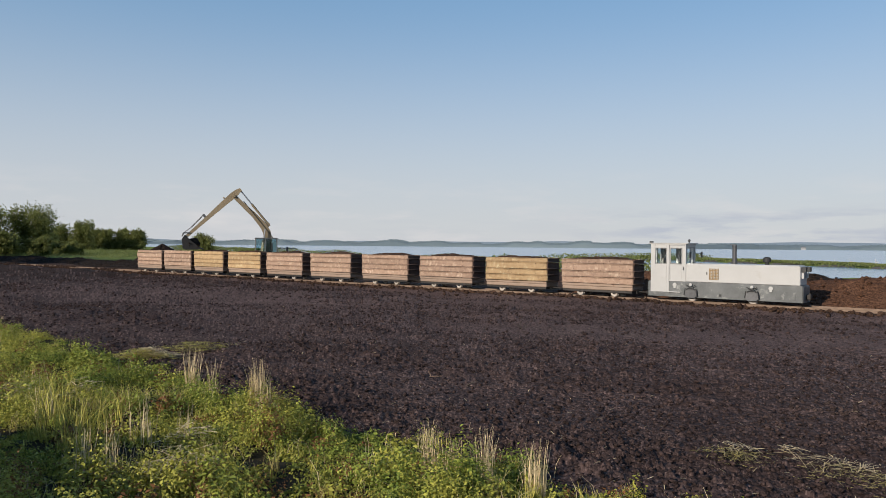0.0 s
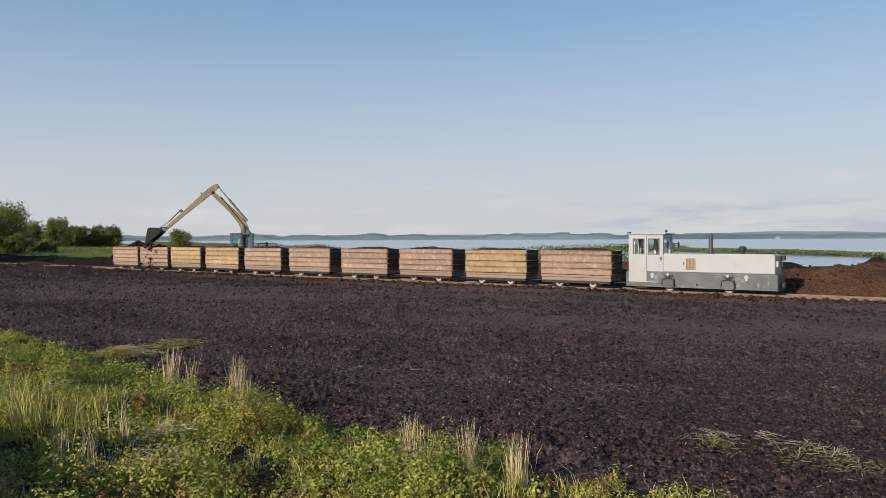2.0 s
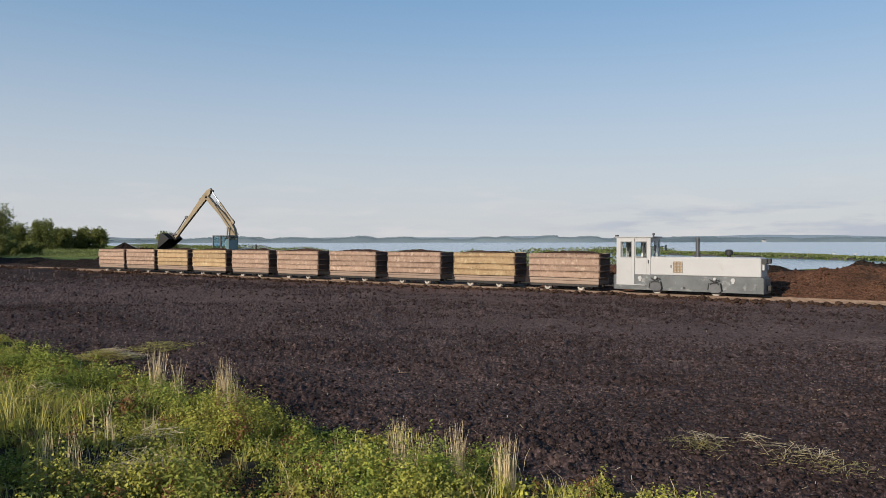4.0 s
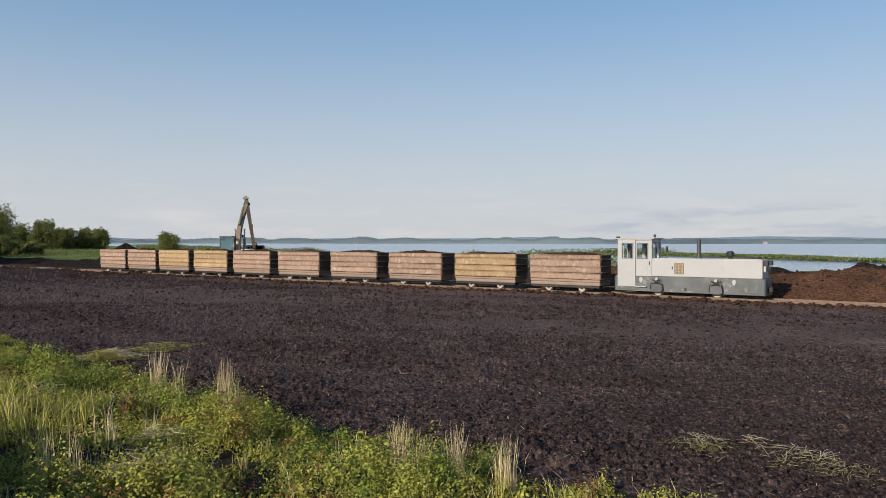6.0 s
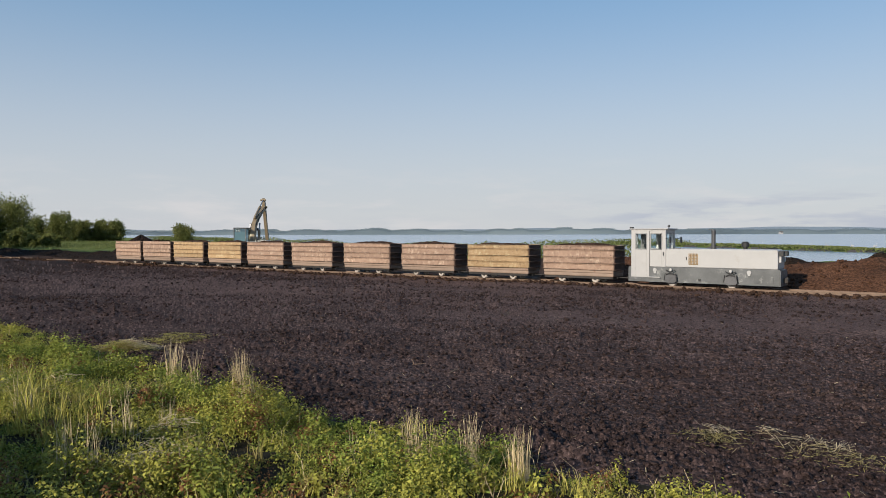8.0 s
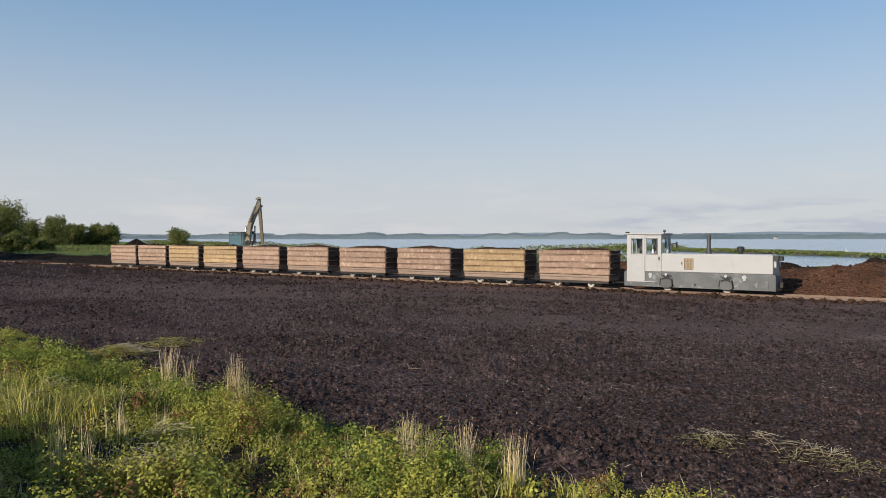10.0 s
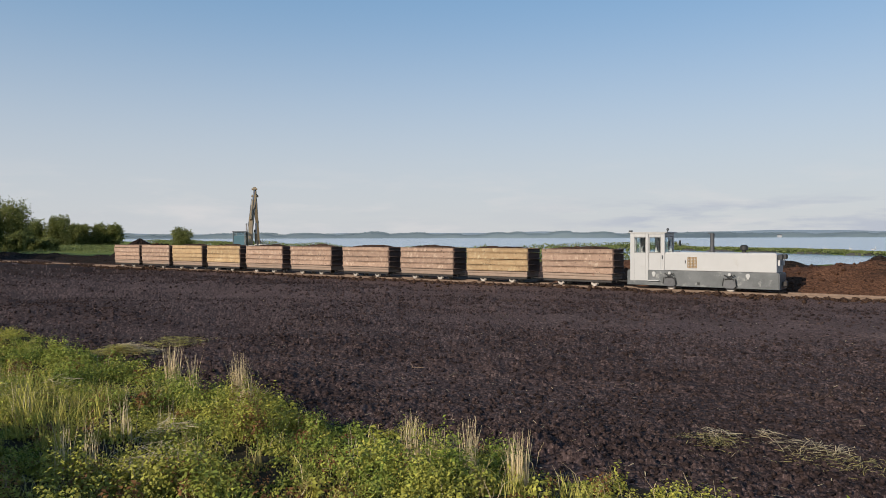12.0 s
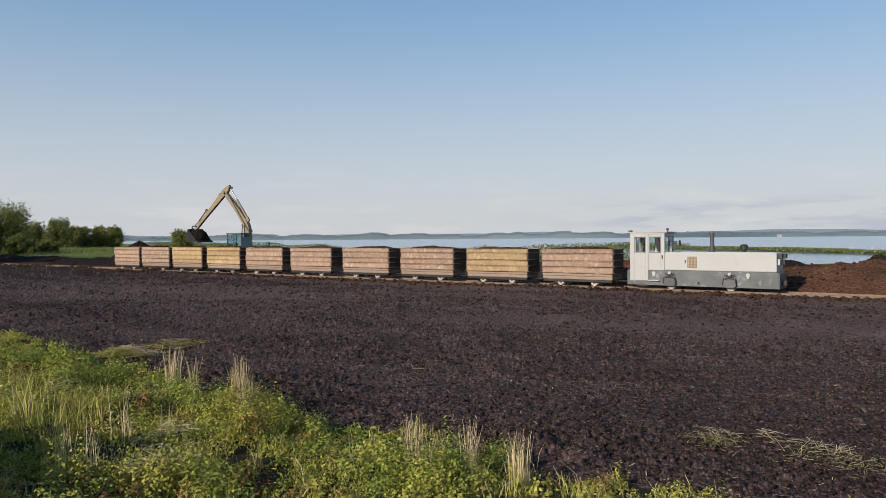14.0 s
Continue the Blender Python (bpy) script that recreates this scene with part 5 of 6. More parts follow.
def build_far_shore():
    rng = np.random.default_rng(9)
    k = 36000
    x = rng.uniform(-2300, 2300, k)
    y = 2250 + rng.uniform(0, 140, k) + 120 * lattice_noise(x / 600, x * 0, 40)
    top = 13.5 + 4.5 * lattice_noise(x / 90, x * 0, 41) + 4 * lattice_noise(x / 28, x * 0, 42) + 2.0 * lattice_noise(x / 300, x * 0, 43)
    z = -0.6 + np.clip(top, 5, 30) * rng.uniform(0, 1, k) ** 0.8
    at, r = np.stack([x, y + 8, z + 1.5], 1), rng.uniform(1.6, 3.6, (k, 1))
    side, up = np.array([1.0, 0.15, 0.1]) * r * rng.uniform(0.7, 1.3, (k, 1)), np.array([0.1, 0.3, 1.0]) * r * rng.uniform(0.6, 1.0, (k, 1))
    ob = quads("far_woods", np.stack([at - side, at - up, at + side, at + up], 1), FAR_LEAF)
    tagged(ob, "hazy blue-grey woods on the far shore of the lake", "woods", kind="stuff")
    # the dense edge of the woods, down to the water
    gx = np.arange(-2300, 2300, 5.0)
    front = 2250 + 120 * lattice_noise(gx / 600, gx * 0, 40)
    edge = np.clip(13 + 5 * lattice_noise(gx / 90, gx * 0, 41) + 3 * lattice_noise(gx / 28, gx * 0, 42) + 1.2 * lattice_noise(gx / 9, gx * 0, 46), 3, 20)
    verts = [(a, f + dy, -1 + e * k) for dy, k in ((-6, 0.0), (-3, 0.62), (6, 1.0), (120, 1.0)) for a, f, e in zip(gx, front, edge)]
    w = len(gx)
    faces = [(j * w + i, j * w + i + 1, (j + 1) * w + i + 1, (j + 1) * w + i) for j in range(3) for i in range(w - 1)]
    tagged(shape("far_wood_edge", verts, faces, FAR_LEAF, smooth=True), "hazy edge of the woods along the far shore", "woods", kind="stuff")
    gx = np.linspace(-3600, 3600, 240)
    crest = 22 + 8 * lattice_noise(gx / 520, gx * 0, 44) + 4 * lattice_noise(gx / 170, gx * 0, 45) + 9 * np.exp(-((gx - 1900) / 420) ** 2) + 4 * np.exp(-((gx - 1250) / 250) ** 2)
    verts, faces = [], []
    for j, (yy, f) in enumerate(((2420, 0.0), (2700, 0.5), (3100, 1.0), (3600, 0.8))):
        for a, c in zip(gx, crest):
            verts.append((a, yy, -1.0 + c * f))
    w = len(gx)
    for j in range(3):
        for i in range(w - 1):
            faces.append((j * w + i, j * w + i + 1, (j + 1) * w + i + 1, (j + 1) * w + i))
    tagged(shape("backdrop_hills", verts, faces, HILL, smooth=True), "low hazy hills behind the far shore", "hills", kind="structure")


def ridge(name, s0, s1, n0, half, high, seed, material, label):
    """A long tipped heap of peat beside the rails."""
    ss, nn = np.arange(s0, s1, 0.16), np.linspace(-half, half, 44)
    S, N = np.meshgrid(ss, nn)
    c = n0 + 0.5 * lattice_noise(S / 6, S * 0, seed)
    h = high * (0.84 + 0.26 * lattice_noise(S / 2.4, S * 0 + 0.5, seed + 1) + 0.14 * lattice_noise(S / 0.9, N / 0.9, seed + 2))
    ends = np.clip((S - s0) / 2.5, 0, 1) * np.clip((s1 - S) / 2.5, 0, 1)
    prof = np.clip(1 - (np.abs(N) / half) ** 1.25, 0, 1)
    Z = h * prof * ends + prof ** 0.3 * ends * (0.07 * lattice_noise(S / 0.4, N / 0.4, seed + 3) + 0.05 * np.abs(lattice_noise(S / 0.2, N / 0.2, seed + 4))) - 0.12
    X, Y = START.x + ALONG.x * S + AWAY.x * (c + N), START.y + ALONG.y * S + AWAY.y * (c + N)
    w = len(ss)
    verts = np.stack([X, Y, Z], -1).reshape(-1, 3).tolist()
    faces = [(j * w + i, j * w + i + 1, (j + 1) * w + i + 1, (j + 1) * w + i) for j in range(len(nn) - 1) for i in range(w - 1)]
    tagged(shape(name, verts, faces, material, smooth=True), label, "peat heap")
    rng = np.random.default_rng(seed)
    pick = rng.choice(X.size, 5000 if material is RED_PEAT else 2000)
    pick = pick[(prof * ends).ravel()[pick] > 0.1]
    r = 0.02 + 0.09 * rng.uniform(0, 1, len(pick)) ** 3
    at = np.stack([X.ravel()[pick], Y.ravel()[pick], Z.ravel()[pick] + 0.2 * r], 1) + rng.normal(0, 0.05, (len(pick), 3)) * np.array([1, 1, 0.2])
    v, f = lumps(rng, at, r)
    tagged(tri_mesh("bank_clods", v, f, material), "lumps of peat lying on a bank", "peat clods", kind="stuff")


def cone_heap(name, x, y, high, radius, seed, material, label):
    a, r = np.meshgrid(np.linspace(0, 2 * math.pi, 49)[:-1], np.linspace(0, 1, 16))
    rr = radius * r * (1 + 0.10 * np.sin(a * 3 + seed) + 0.06 * np.sin(a * 7))
    z = high * (1 - r) ** 1.05 * (1 - 0.03 * np.exp(-(r / 0.08) ** 2)) + 0.06 * np.sin(a * 9 + r * 20) * r * (1 - r) * 4 - 0.05
    verts = np.stack([x + rr * np.cos(a), y + rr * np.sin(a), z], -1).reshape(-1, 3).tolist()
    faces = [(j * 48 + i, j * 48 + (i + 1) % 48, (j + 1) * 48 + (i + 1) % 48, (j + 1) * 48 + i) for j in range(15) for i in range(48)]
    tagged(shape(name, verts, faces, material), label, "peat heap")


def build_clods():
    rng = np.random.default_rng(12)
    at, size = [], []
    for y0, y1, density, lo, hi in ((5.5, 11, 480, 0.007, 0.038), (11, 18, 150, 0.010, 0.044), (18, 30, 60, 0.014, 0.052), (30, 58, 16, 0.022, 0.075)):
        x0, x1 = -0.66 * y1 - 1, 0.70 * y1 + 1
        k = int((x1 - x0) * (y1 - y0) * density)
        x, y = rng.uniform(x0, x1, k), rng.uniform(y0, y1, k)
        s, n = to_track(x, y)
        keep = (verge(x, y) < 0.05) & (n < -0.5) & (rng.uniform(0, 1, k) < np.maximum(churned(x, y) ** 1.2, np.where(y < 14, 0.25, 0.05))) & (np.abs(x) < 0.72 * y + 2)
        x, y = x[keep], y[keep]
        r = lo + (hi - lo) * rng.uniform(0, 1, len(x)) ** 2.2
        at.append(np.stack([x, y, ground_height(x, y) + relief(x, y) + r * 0.35], 1))
        size.append(r)
    v, f = lumps(rng, np.concatenate(at), np.concatenate(size))
    tagged(tri_mesh("peat_clods", v, f, CLOD), "loose dark peat clods scattered over the field", "peat clods", kind="stuff")
    # tumbled red-brown lumps beside the rails and on the heap
    k = 4400
    s, n = rng.uniform(-40, 66, k), -0.5 - np.abs(rng.normal(0, 0.55, k))
    x, y = START.x + ALONG.x * s + AWAY.x * n, START.y + ALONG.y * s + AWAY.y * n
    r = 0.025 + 0.10 * rng.uniform(0, 1, k) ** 3
    # spilt peat that half buries the empty rails behind the train
    k = 1500
    s2, n2 = rng.uniform(-60, -2.5, k), rng.uniform(-1.0, 0.8, k)
    keep = lattice_noise(s2 / 2.6, s2 * 0, 95) + 0.3 * lattice_noise(s2 / 0.8, n2, 96) > 0.05
    s2, n2 = s2[keep], n2[keep]
    x = np.concatenate([x, START.x + ALONG.x * s2 + AWAY.x * n2])
    y = np.concatenate([y, START.y + ALONG.y * s2 + AWAY.y * n2])
    r = np.concatenate([r, 0.07 + 0.13 * rng.uniform(0, 1, len(s2)) ** 2])
    v, f = lumps(rng, np.stack([x, y, ground_height(x, y) + r * 0.3], 1), r)
    tagged(tri_mesh("trackside_clods", v, f, TRACK_PEAT), "brown peat lumps tumbled along the rails", "peat clods", kind="stuff")


build_trees()
build_scrub()
build_rough_grass()
build_swans()
build_farmhouse()
build_far_shore()
ridge("peat_bank", 31, 78, 4.7, 3.3, 1.52, 60, RED_PEAT, "long reddish-brown peat bank beside the rails")
ridge("peat_bank", 38, 78, 6.3, 2.3, 1.66, 64, BLACK_PEAT, "black peat tipped along the back of a bank")
# black peat on this bank carries the shade that lies over it
ridge("peat_bank", -75, -5.5, 7.5, 3.4, 0.8, 70, BLACK_PEAT, "low peat bank behind the rails, shade in its black colour")
cone_heap("peat_cone", -29.4, 75.0, 2.5, 3.6, 2, BLACK_PEAT, "black conical heap of loose peat behind the wagons")
build_clods()


# ---- the weedy verge in the foreground ----
NETTLE = leaf_mat("fresh_green_weed", (0.085, 0.13, 0.018), (0.32, 0.36, 0.065), 0.16, 0.34)
GRASS = leaf_mat("green_grass", (0.23, 0.215, 0.036), (0.57, 0.50, 0.135), 0.22, 0.40)
WEED = leaf_mat("green_weed", (0.115, 0.148, 0.020), (0.42, 0.425, 0.08), 0.16, 0.34)
PALE_WEED = leaf_mat("yellow_green_weed", (0.18, 0.19, 0.028), (0.54, 0.495, 0.10), 0.18, 0.32)
STRAW = leaf_mat("dry_straw", (0.44, 0.34, 0.19), (0.74, 0.60, 0.38), 0.15, 0.3)
DULL_GRASS = leaf_mat("dull_dry_grass", (0.28, 0.23, 0.07), (0.48, 0.39, 0.17), 0.2, 0.35)
RUSSET = leaf_mat("russet_dock", (0.17, 0.075, 0.03), (0.30, 0.15, 0.06), 0.3, 0.3)


def blades(rng, base, length, width, lean):
    """Tapered bent blades: two pieces each, the upper one bent over further."""
    k = len(base)
    a = rng.uniform(0, 6.283, k)
    way = np.stack([np.cos(a), np.sin(a), np.zeros(k)], 1)
    b = a + rng.uniform(-1.2, 1.2, k) + 1.57
    side = np.stack([np.cos(b), np.sin(b), np.zeros(k)], 1) * (width / 2)[:, None]
    up = np.array([0, 0, 1.0])
    mid = base + (way * (lean * 0.35)[:, None] + up) * (length * 0.55)[:, None]
    tip = mid + (way * lean[:, None] + up * (1 - 0.45 * lean)[:, None]) * (length * 0.5)[:, None]
    low = np.stack([base - side, base + side, mid + side * 0.8, mid - side * 0.8], 1)
    high = np.stack([mid - side * 0.8, mid + side * 0.8, tip + side * 0.15, tip - side * 0.15], 1)
    return np.concatenate([low, high])


def verge_places(rng, k, inside=0.0):
    y = rng.uniform(4.2, 23, k * 4)
    x = rng.uniform(-17, 4.5, k * 4)
    # nearer ground is seen larger, so it carries more plants
    keep = (verge(x, y) > inside) & (x > -0.72 * y - 2) & (rng.uniform(0, 1, k * 4) < np.clip(1.5 - y / 20, 0.35, 1))
    return x[keep][:k], y[keep][:k]


def ground_points(x, y):
    return np.stack([x, y, ground_height(x, y) - 0.01], 1)


def hollow(x, y):
    """Trampled hollows in the growth, 0 to 1."""
    low = np.zeros_like(x)
    for hx, hy, r in ((-4.05, 8.7, 0.55), (-3.3, 7.3, 0.6), (-4.6, 11.3, 0.5), (-5.4, 8.2, 0.5), (-1.9, 7.3, 0.35), (-6.4, 12.6, 0.5), (-0.9, 7.2, 0.3)):
        low = np.maximum(low, np.exp(-((x - hx) / (1.4 * r)) ** 2 - ((y - hy) / r) ** 2))
    return low


def mound_leaves(rng, cx, cy, r, h, leaf, dense=4400):
    """Leaves that clothe low rounded plants, each leaf facing outwards with some disorder."""
    count = np.maximum((dense * np.clip(9 / cy, 0.4, 1) * r * (r + 0.6 * h)).astype(int), 24)
    which = np.repeat(np.arange(len(cx)), count)
    k = len(which)
    a, up = rng.uniform(0, 6.283, k), rng.uniform(-0.1, 1, k)
    flat = np.sqrt(1 - up ** 2)
    d = np.stack([flat * np.cos(a), flat * np.sin(a), up], 1)
    phase = rng.uniform(0, 6.283, (len(cx), 3))[which]
    lump = 1 + 0.22 * np.sin(3 * a + phase[:, 0]) + 0.20 * np.sin(7 * a + 5 * up + phase[:, 1]) + 0.16 * np.sin(11 * up + phase[:, 2])
    rho = lump * (0.55 + 0.45 * rng.uniform(0, 1, k) ** 0.4)
    at = np.stack([cx[which] + d[:, 0] * r[which] * rho, cy[which] + d[:, 1] * r[which] * rho, np.zeros(k)], 1)
    at[:, 2] = ground_height(cx, cy)[which] + 0.01 + np.clip(d[:, 2], 0.0, 1) * h[which] * rho
    nrm = d * np.array([1, 1, 1.3]) + rng.normal(0, 0.42, (k, 3))
    nrm /= np.linalg.norm(nrm, axis=1, keepdims=True)
    axis = np.cross(nrm, rng.normal(size=(k, 3)))
    axis /= np.linalg.norm(axis, axis=1, keepdims=True)
    side = np.cross(nrm, axis)
    size = leaf[which] * rng.uniform(0.55, 1.3, k)
    u, v = axis * (size * 0.85)[:, None], side * (size * 0.5)[:, None]
    sag = nrm * (size * 0.2)[:, None]
    return np.stack([at - u - sag, at + v - u * 0.15, at + u - sag, at - v - u * 0.15], 1), which


def build_verge():
    rng = np.random.default_rng(21)
    # leafy plants: low mounds of several kinds, grown together
    x, y = verge_places(rng, 3900, 0.12)
    patch = lattice_noise(x * 0.8, y * 0.8, 80) + 0.5 * lattice_noise(x * 2.2, y * 2.2, 81)
    keep = (hollow(x, y) < 0.55) & (rng.uniform(-1.0, 1.3, len(x)) > patch * 0.8 - 0.75)
    x, y, patch = x[keep], y[keep], patch[keep]
    k = len(x)
    edge = np.clip(0.35 + verge(x, y) * 0.7, 0.4, 1)
    r = (0.08 + 0.17 * rng.uniform(0, 1, k) ** 1.6) * (0.7 + 0.3 * edge)
    h = np.clip(0.20 + 0.24 * lattice_noise(x * 1.5, y * 1.5, 84) + 0.16 * rng.uniform(-1, 1, k), 0.06, 0.52) * edge * (1 - 0.7 * hollow(x, y))
    leaf = rng.choice([0.013, 0.017, 0.022, 0.029], k, p=[0.2, 0.38, 0.34, 0.08]) * np.where(y > 12, 1.25, 1)
    q, which = mound_leaves(rng, x, y, r, h, leaf)
    tone = lattice_noise(x * 0.9, y * 0.9, 91) + 0.5 * lattice_noise(x * 3.4, y * 3.4, 92) + rng.normal(0, 0.35, k)
    kind = np.where(tone > 0.12, 0, np.where(tone > -0.3, 1, 2))
    kind[rng.uniform(0, 1, k) < 0.04 + 0.18 * (lattice_noise(x * 0.9 + 7, y * 0.9, 82) > 0.45)] = 3
    for i, (name, m, label) in enumerate((("sunny_weeds", PALE_WEED, "yellow-green leafy weeds on the verge"), ("verge_weeds", WEED, "low leafy green weeds on the verge"),
                                          ("fresh_weeds", NETTLE, "fresh green leafy weeds on the verge"), ("russet_weeds", RUSSET, "reddish dying dock leaves among the weeds"))):
        tagged(quads(name, q[kind[which] == i], m), label, "weeds", kind="stuff")
    # grass in tufts between them
    x, y = verge_places(rng, 900)
    patch = lattice_noise(x * 0.8, y * 0.8, 80) + 0.5 * lattice_noise(x * 2.2, y * 2.2, 81)
    keep = rng.uniform(-0.8, 0.9, len(x)) < patch + 0.1 - 1.2 * hollow(x, y)
    x, y, patch = x[keep], y[keep], patch[keep]
    per = 30
    tall = np.clip(0.17 + 0.09 * patch + 0.13 * lattice_noise(x * 1.6 + 4, y * 1.6, 85), 0.06, 0.36) * np.clip(0.45 + verge(x, y) * 0.6, 0.4, 1)
    a, d = rng.uniform(0, 6.283, (len(x), per)), rng.uniform(0, 1, (len(x), per)) ** 0.7 * rng.uniform(0.05, 0.15, (len(x), 1))
    bx, by = (x[:, None] + d * np.cos(a)).ravel(), (y[:, None] + d * np.sin(a)).ravel()
    k = len(bx)
    q = blades(rng, ground_points(bx, by), np.repeat(tall, per) * rng.uniform(0.45, 1.3, k), rng.uniform(0.005, 0.012, k), rng.uniform(0.15, 1.1, k))
    dull = np.tile(np.repeat(rng.uniform(0, 1, len(x)) < 0.28, per), 2)
    tagged(quads("verge_grass", q[~dull], GRASS), "unmown yellow-green grass on the verge", "grass", kind="stuff")
    tagged(quads("withered_grass", q[dull], DULL_GRASS), "withered dull grass on the verge", "grass", kind="stuff")
    # dry stalks and lying straw
    x, y = verge_places(rng, 5500)
    keep = rng.uniform(-0.4, 0.9, len(x)) < lattice_noise(x * 0.7 + 3, y * 0.7, 83)
    x, y = x[keep], y[keep]
    k = len(x)
    q = blades(rng, ground_points(x, y), rng.uniform(0.12, 0.36, k), rng.uniform(0.004, 0.008, k), rng.uniform(0.3, 1.4, k))
    tagged(quads("dry_stalks", q, STRAW), "dry straw-coloured stalks among the grass", "dry grass", kind="stuff")
    # upright tufts of pale dead grass
    for i, (x, y, h, n, r) in enumerate(((-3.90, 11.2, 0.62, 110, 0.16), (-3.62, 11.3, 0.5, 50, 0.12), (-2.50, 9.75, 0.60, 130, 0.15), (-2.35, 9.5, 0.45, 70, 0.15), (-0.12, 6.75, 0.46, 110, 0.13), (0.10, 6.7, 0.36, 60, 0.12), (0.42, 6.65, 0.44, 70, 0.12), (0.85, 6.5, 0.40, 80, 0.14),
                                         (-3.35, 6.7, 0.42, 40, 0.12), (-3.1, 6.75, 0.45, 36, 0.12), (-2.9, 8.1, 0.42, 24, 0.15), (-3.3, 7.9, 0.5, 22, 0.2), (-6.2, 10.9, 0.4, 60, 0.4), (-5.0, 9.0, 0.45, 26, 0.2))):
        a, d = rng.uniform(0, 6.283, n), 0.75 * r * rng.uniform(0, 1, n) ** 0.6
        bx, by = x + d * np.cos(a), y + d * np.sin(a)
        q = blades(rng, ground_points(bx, by), h * rng.uniform(0.6, 1.35, n), rng.uniform(0.004, 0.010, n), rng.uniform(0.02, 0.32, n))
        tagged(quads("grass_tuft", q, STRAW), "upright tuft of pale dead grass stalks", "grass tuft", "dead grass tufts on the verge")
    # green seed stalks standing up in the corner
    for i, (x, y, h) in enumerate(((-4.4, 8.1, 0.75), (-4.1, 8.3, 0.7), (-4.7, 8.8, 0.7), (-4.05, 8.9, 0.6), (-5.2, 9.4, 0.6), (-3.9, 7.6, 0.72))):
        n = 30
        a, d = rng.uniform(0, 6.283, n), 0.16 * rng.uniform(0, 1, n) ** 0.6
        q = blades(rng, ground_points(x + d * np.cos(a), y + d * np.sin(a)), h * rng.uniform(0.5, 1.15, n), rng.uniform(0.006, 0.014, n), rng.uniform(0.2, 0.9, n))
        tagged(quads("tall_grass_tuft", q, GRASS), "tall green grass tuft in the weeds", "grass tuft", "green grass tufts on the verge")


def lying_straw(rng, x, y, rx, ry, n, turn, long=(0.05, 0.28), wide=(0.005, 0.011), rise=0.07):
    u, v = rng.normal(0, 0.42, n) * rx, rng.normal(0, 0.42, n) * ry
    c, s = math.cos(turn), math.sin(turn)
    px, py = x + u * c - v * s, y + u * s + v * c
    a = turn + rng.normal(0, 0.7, n) * (2.2 if n < 300 else 1.2)
    d = np.stack([np.cos(a), np.sin(a), rng.uniform(-0.15, 0.2, n)], 1) * (rng.uniform(*long, n) / 2)[:, None]
    w = np.stack([-np.sin(a), np.cos(a), rng.uniform(-0.4, 0.4, n)], 1) * (rng.uniform(*wide, n) / 2)[:, None]
    p = np.stack([px, py, ground_height(px, py) + relief(px, py) + 0.02 + rise * rng.uniform(0, 1, n) * np.exp(-(u / rx) ** 2 - (v / ry) ** 2)], 1)
    return np.stack([p - d - w, p - d + w, p + d + w, p + d - w], 1)


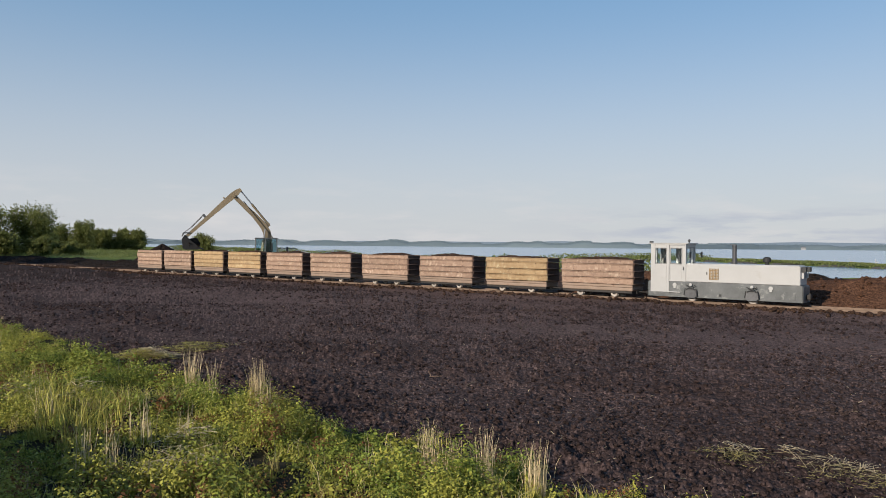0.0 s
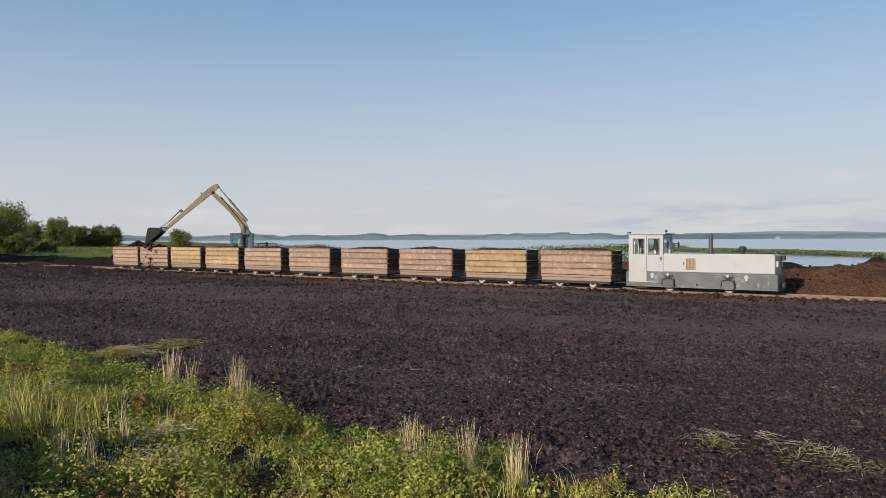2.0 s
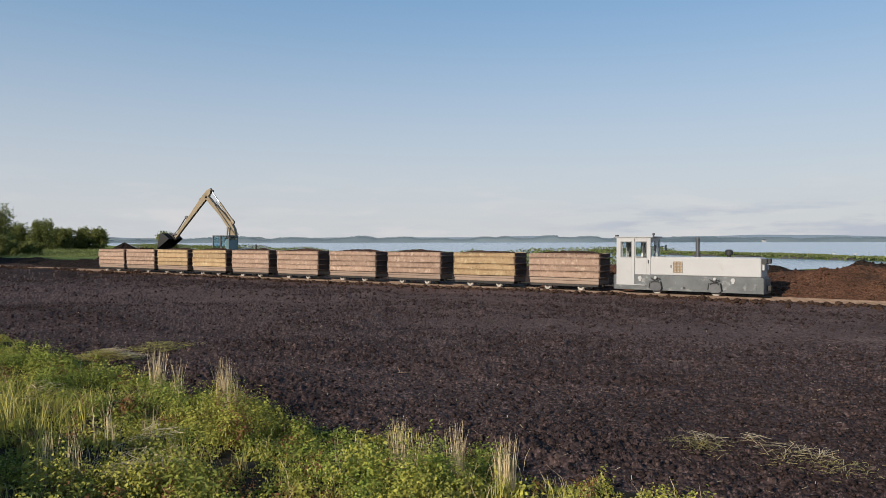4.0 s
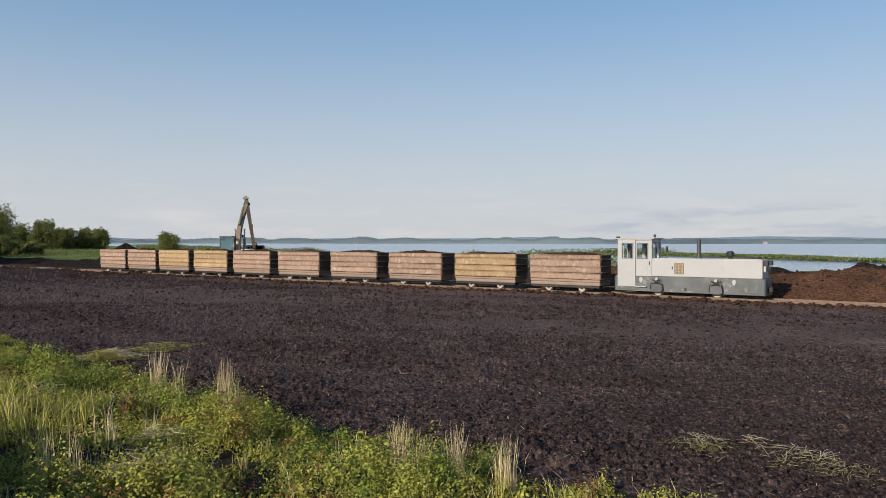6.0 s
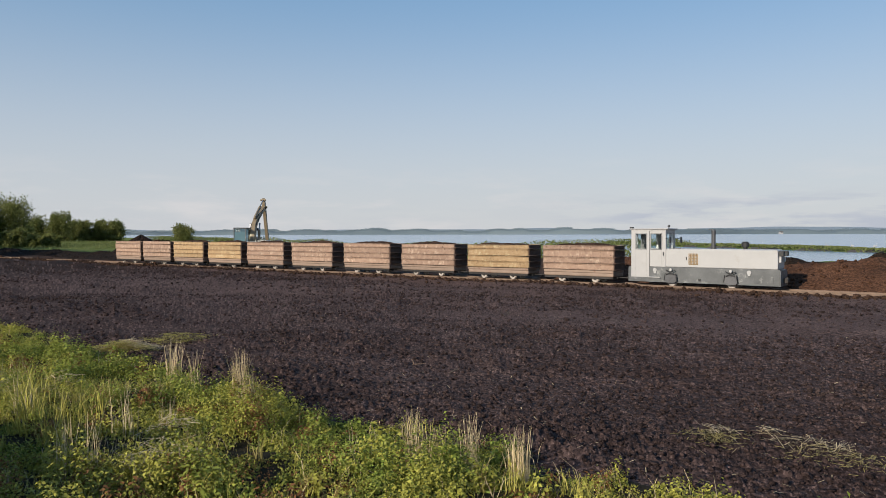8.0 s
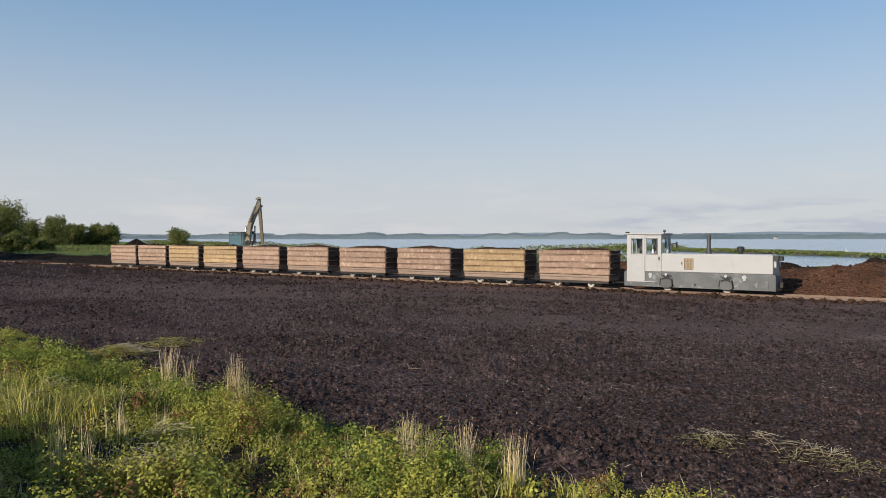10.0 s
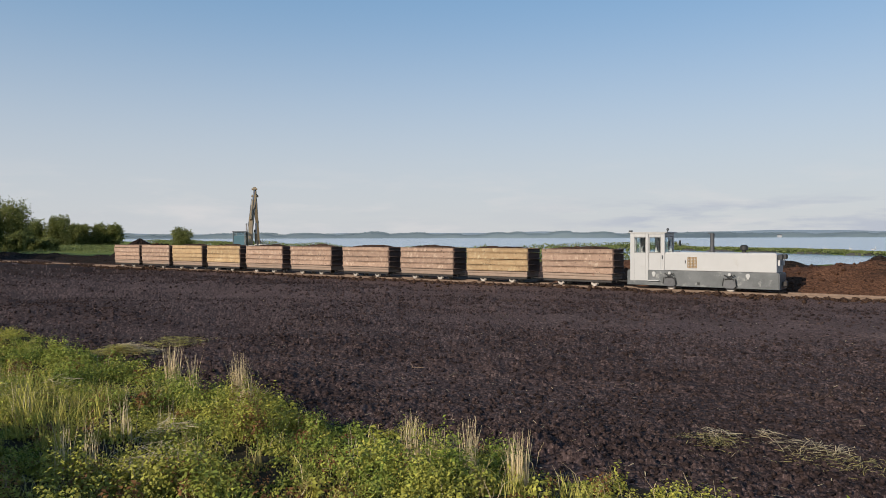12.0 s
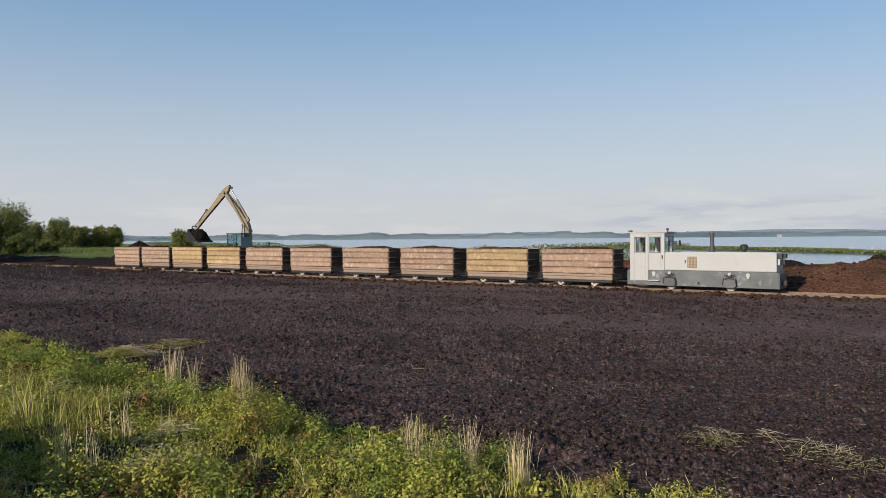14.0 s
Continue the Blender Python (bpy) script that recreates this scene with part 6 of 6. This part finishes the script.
def build_straw():
    rng = np.random.default_rng(31)
    for x, y, rx, ry, n, turn, m, label in (
            (-6.30, 15.4, 0.6, 0.42, 640, 0.2, STRAW, "flattened heap of pale straw on the peat"),
            (-6.45, 15.2, 0.7, 0.42, 640, 0.1, GRASS, "flattened yellow-green grass on the peat"),
            (-5.6, 16.4, 0.9, 0.35, 300, 0.0, GRASS, "strip of flattened green grass on the peat"),
            (-5.8, 9.7, 0.6, 0.3, 160, 0.1, STRAW, "bent pale straw lying over the weeds"),
            (-5.2, 10.4, 0.4, 0.25, 110, 0.2, STRAW, "bent pale straw lying over the weeds"),
            (-2.75, 7.9, 0.35, 0.2, 70, 0.1, STRAW, "bent pale straw lying over the weeds"),
            (-2.5, 6.7, 0.45, 0.25, 110, 0.5, STRAW, "bent pale straw lying over the weeds"),
            (4.6, 7.2, 0.5, 0.35, 80, -0.3, DULL_GRASS, "yellowish mossy grass trodden into the peat"),
            (3.3, 8.1, 0.45, 0.3, 110, 0.3, DULL_GRASS, "thin mossy grass trodden into the peat"),
            (4.35, 7.75, 0.5, 0.24, 60, -0.5, STRAW, "scattered pale straw on the peat"),
            (4.25, 7.45, 0.55, 0.36, 120, -0.3, DULL_GRASS, "trampled yellowish grass on the peat"),
            (3.45, 8.3, 0.3, 0.28, 26, 0.3, STRAW, "loose pale straw on the peat"),
            (3.35, 7.9, 0.4, 0.25, 70, 0.2, DULL_GRASS, "thin trampled grass on the peat"),
            (4.03, 8.25, 0.14, 0.12, 22, 0.0, STRAW, "small wisp of straw on the peat")):
        q = lying_straw(rng, x, y, rx, ry, int(n * 1.6), turn, long=(0.03, 0.11) if m is DULL_GRASS else (0.05, 0.34), wide=(0.004, 0.009), rise=0.2 if n > 600 else 0.36 if "weeds" in label else 0.2 if rx > 0.85 else 0.08)
        tagged(quads("straw_patch", q, m), label, "straw", "straw patches on the field", "stuff")
    # single fibres and root bits all over the field
    k = 1000
    y = 6 + 26 * rng.uniform(0, 1, k) ** 1.4
    x = rng.uniform(-0.62, 0.68, k) * y
    s, n = to_track(x, y)
    keep = (verge(x, y) < 0) & (n < -1)
    x, y = x[keep], y[keep]
    k = len(x)
    a = rng.uniform(0, 6.283, k)
    d = np.stack([np.cos(a), np.sin(a), rng.uniform(-0.2, 0.5, k)], 1) * (rng.uniform(0.012, 0.05, k))[:, None]
    w = np.stack([-np.sin(a), np.cos(a), np.zeros(k)], 1) * (rng.uniform(0.002, 0.006, k))[:, None]
    p = np.stack([x, y, ground_height(x, y) + relief(x, y) + 0.015], 1)
    tagged(quads("root_fibres", np.stack([p - d - w, p - d + w, p + d + w, p + d - w], 1), STRAW), "pale root fibres and chips strewn on the peat", "fibres", kind="stuff")


def build_twigs():
    """Roots and twigs that stick out of the peat."""
    rnd = random.Random(17)
    for x, y, long, up in ((2.33, 20.6, 0.42, 0.9), (2.45, 20.9, 0.3, 0.7), (3.8, 15.6, 0.25, 0.2), (0.38, 12.8, 0.28, 0.5), (4.2, 13.6, 0.5, 0.05), (0.5, 9.6, 0.35, 0.05), (-0.4, 13.6, 0.4, 0.06), (2.9, 11.3, 0.3, 0.1), (-4.8, 23.4, 0.5, 0.3)):
        z = float(ground_height(np.array([x]), np.array([y]))[0])
        bm = bmesh.new()
        p = Vector((x, y, z - 0.02))
        a = rnd.uniform(0, 6.28)
        for k in range(4):
            q = p + Vector((math.cos(a), math.sin(a), up * rnd.uniform(0.5, 1.3))).normalized() * long / 4
            rod(bm, p, q, 0.012 - 0.002 * k, 0.010 - 0.002 * k, 6)
            if k == 1:
                rod(bm, q, q + Vector((rnd.uniform(-1, 1), rnd.uniform(-1, 1), 0.8)).normalized() * long * 0.3, 0.006, 0.003, 5)
            p = q
            a += rnd.uniform(-0.5, 0.5)
        tagged(part("root_twig", bm, SLEEPER if up < 0.25 else BARK), "dry root twig sticking out of the peat", "twig", "twigs on the field")


build_verge()
build_straw()
build_twigs()


# ---- peat that the bucket carries ----
LUMPS = []


def build_lumps():
    """Loose peat dumped from the bucket: clumps that fall on and beside the second wagon; and the next bucketful."""
    rng = np.random.default_rng(41)
    for i in range(84):
        r = float(rng.uniform(0.035, 0.12))
        v, f = lumps(rng, np.zeros((7, 3)) + rng.normal(0, r * 0.8, (7, 3)), rng.uniform(0.4, 0.9, 7) * r)
        ob = tri_mesh("peat_lump", v, f, RED_PEAT if i % 3 == 0 else BLACK_PEAT)
        tagged(ob, "crumbling lump of wet peat tipped from the bucket", "peat lump", "lumps tipped from the bucket")
        seat = (float(rng.uniform(0.4, 1.1)), float(rng.uniform(-0.65, 0.65)), float(rng.uniform(0.0, 0.25)))
        LUMPS.append((ob, "fall", seat, 0.85 + 1.5 * i / 84, float(rng.uniform(-1, 1)), float(rng.uniform(0, 1))))
    ob = peat_heap("bucket_load", 1.5, 1.5, 0.72, 5, WET_PEAT, 18, 18, 0.05)
    tagged(ob, "heaped black peat in the excavator bucket", "peat load")
    LUMPS.append((ob, "next", (0.74, 0.0, 0.06), 9.6, 0, 0))
    ob = peat_heap("bucket_load", 1.0, 1.36, 0.62, 7, WET_PEAT, 18, 18, 0.05)
    tagged(ob, "heaped black peat in the excavator bucket", "peat load")
    LUMPS.append((ob, "first", (0.74, 0.0, 0.06), 1.55, 0, 0))


def bucket_pose(t):
    slew, b, g, d, P, Q, S = joints(t)
    return Matrix.Translation(EXC) @ in_plane(*S, slew, d)


def lump_rows(entry):
    ob, kind, seat, when, a, b = entry
    inside = lambda t: bucket_pose(t) @ pose(*seat, 180 if kind != "fall" else 0, 0, 0)
    rows = []
    if kind == "next":
        # waits in the cut face until the bucket takes it up
        rest = inside(when)
        return [(0.0, rest), (when, rest)] + [(float(t), inside(float(t))) for t in np.arange(when + 0.2, 14.01, 0.2)]
    rows = [(float(t), inside(float(t))) for t in np.arange(0, when, 0.1)]
    start = inside(when)
    p = start.translation
    if kind == "first":
        # slides out of the bucket into the wagon
        q = by_track(0.95, 0.3, WAGON_TOP - 0.42)
        turned, flat = start.to_quaternion(), pose(0, 0, 0, 0, 0, TURN + 90).to_quaternion()
        for k in range(7):
            u = k / 6
            rows.append((when + 0.5 * u, Matrix.Translation(p.lerp(q, u * u)) @ turned.slerp(flat, u).to_matrix().to_4x4()))
        rows.append((14.0, pose(q.x, q.y, q.z, 0, 0, TURN + 90)))
        return rows
    outside = b < 0.7
    side = -0.42 - 0.45 * abs(a) if outside else 0.3 + 0.35 * a
    floor = 0.08 if outside else WAGON_TOP - 0.04
    q = by_track(0.55 + 0.55 * a + (0.2 if outside else 0), side, floor)
    drop = max(0.2, p.z - floor)
    fall = math.sqrt(2 * drop / 9.81)
    for u in (0, 0.25, 0.5, 0.75, 1.0):
        x, y = p.x + (q.x - p.x) * min(1, u * 1.6), p.y + (q.y - p.y) * min(1, u * 1.6)
        rows.append((when + fall * u, pose(x, y, p.z - drop * u * u, 70 * u * a, 60 * u, 40 * u)))
    rows.append((14.0, rows[-1][1]))
    return rows


build_lumps()


def motions():
    for key, rows in excavator_rows().items():
        walk(EXC_PARTS[key], rows)
    for entry in LUMPS:
        walk(entry[0], lump_rows(entry))


motions()
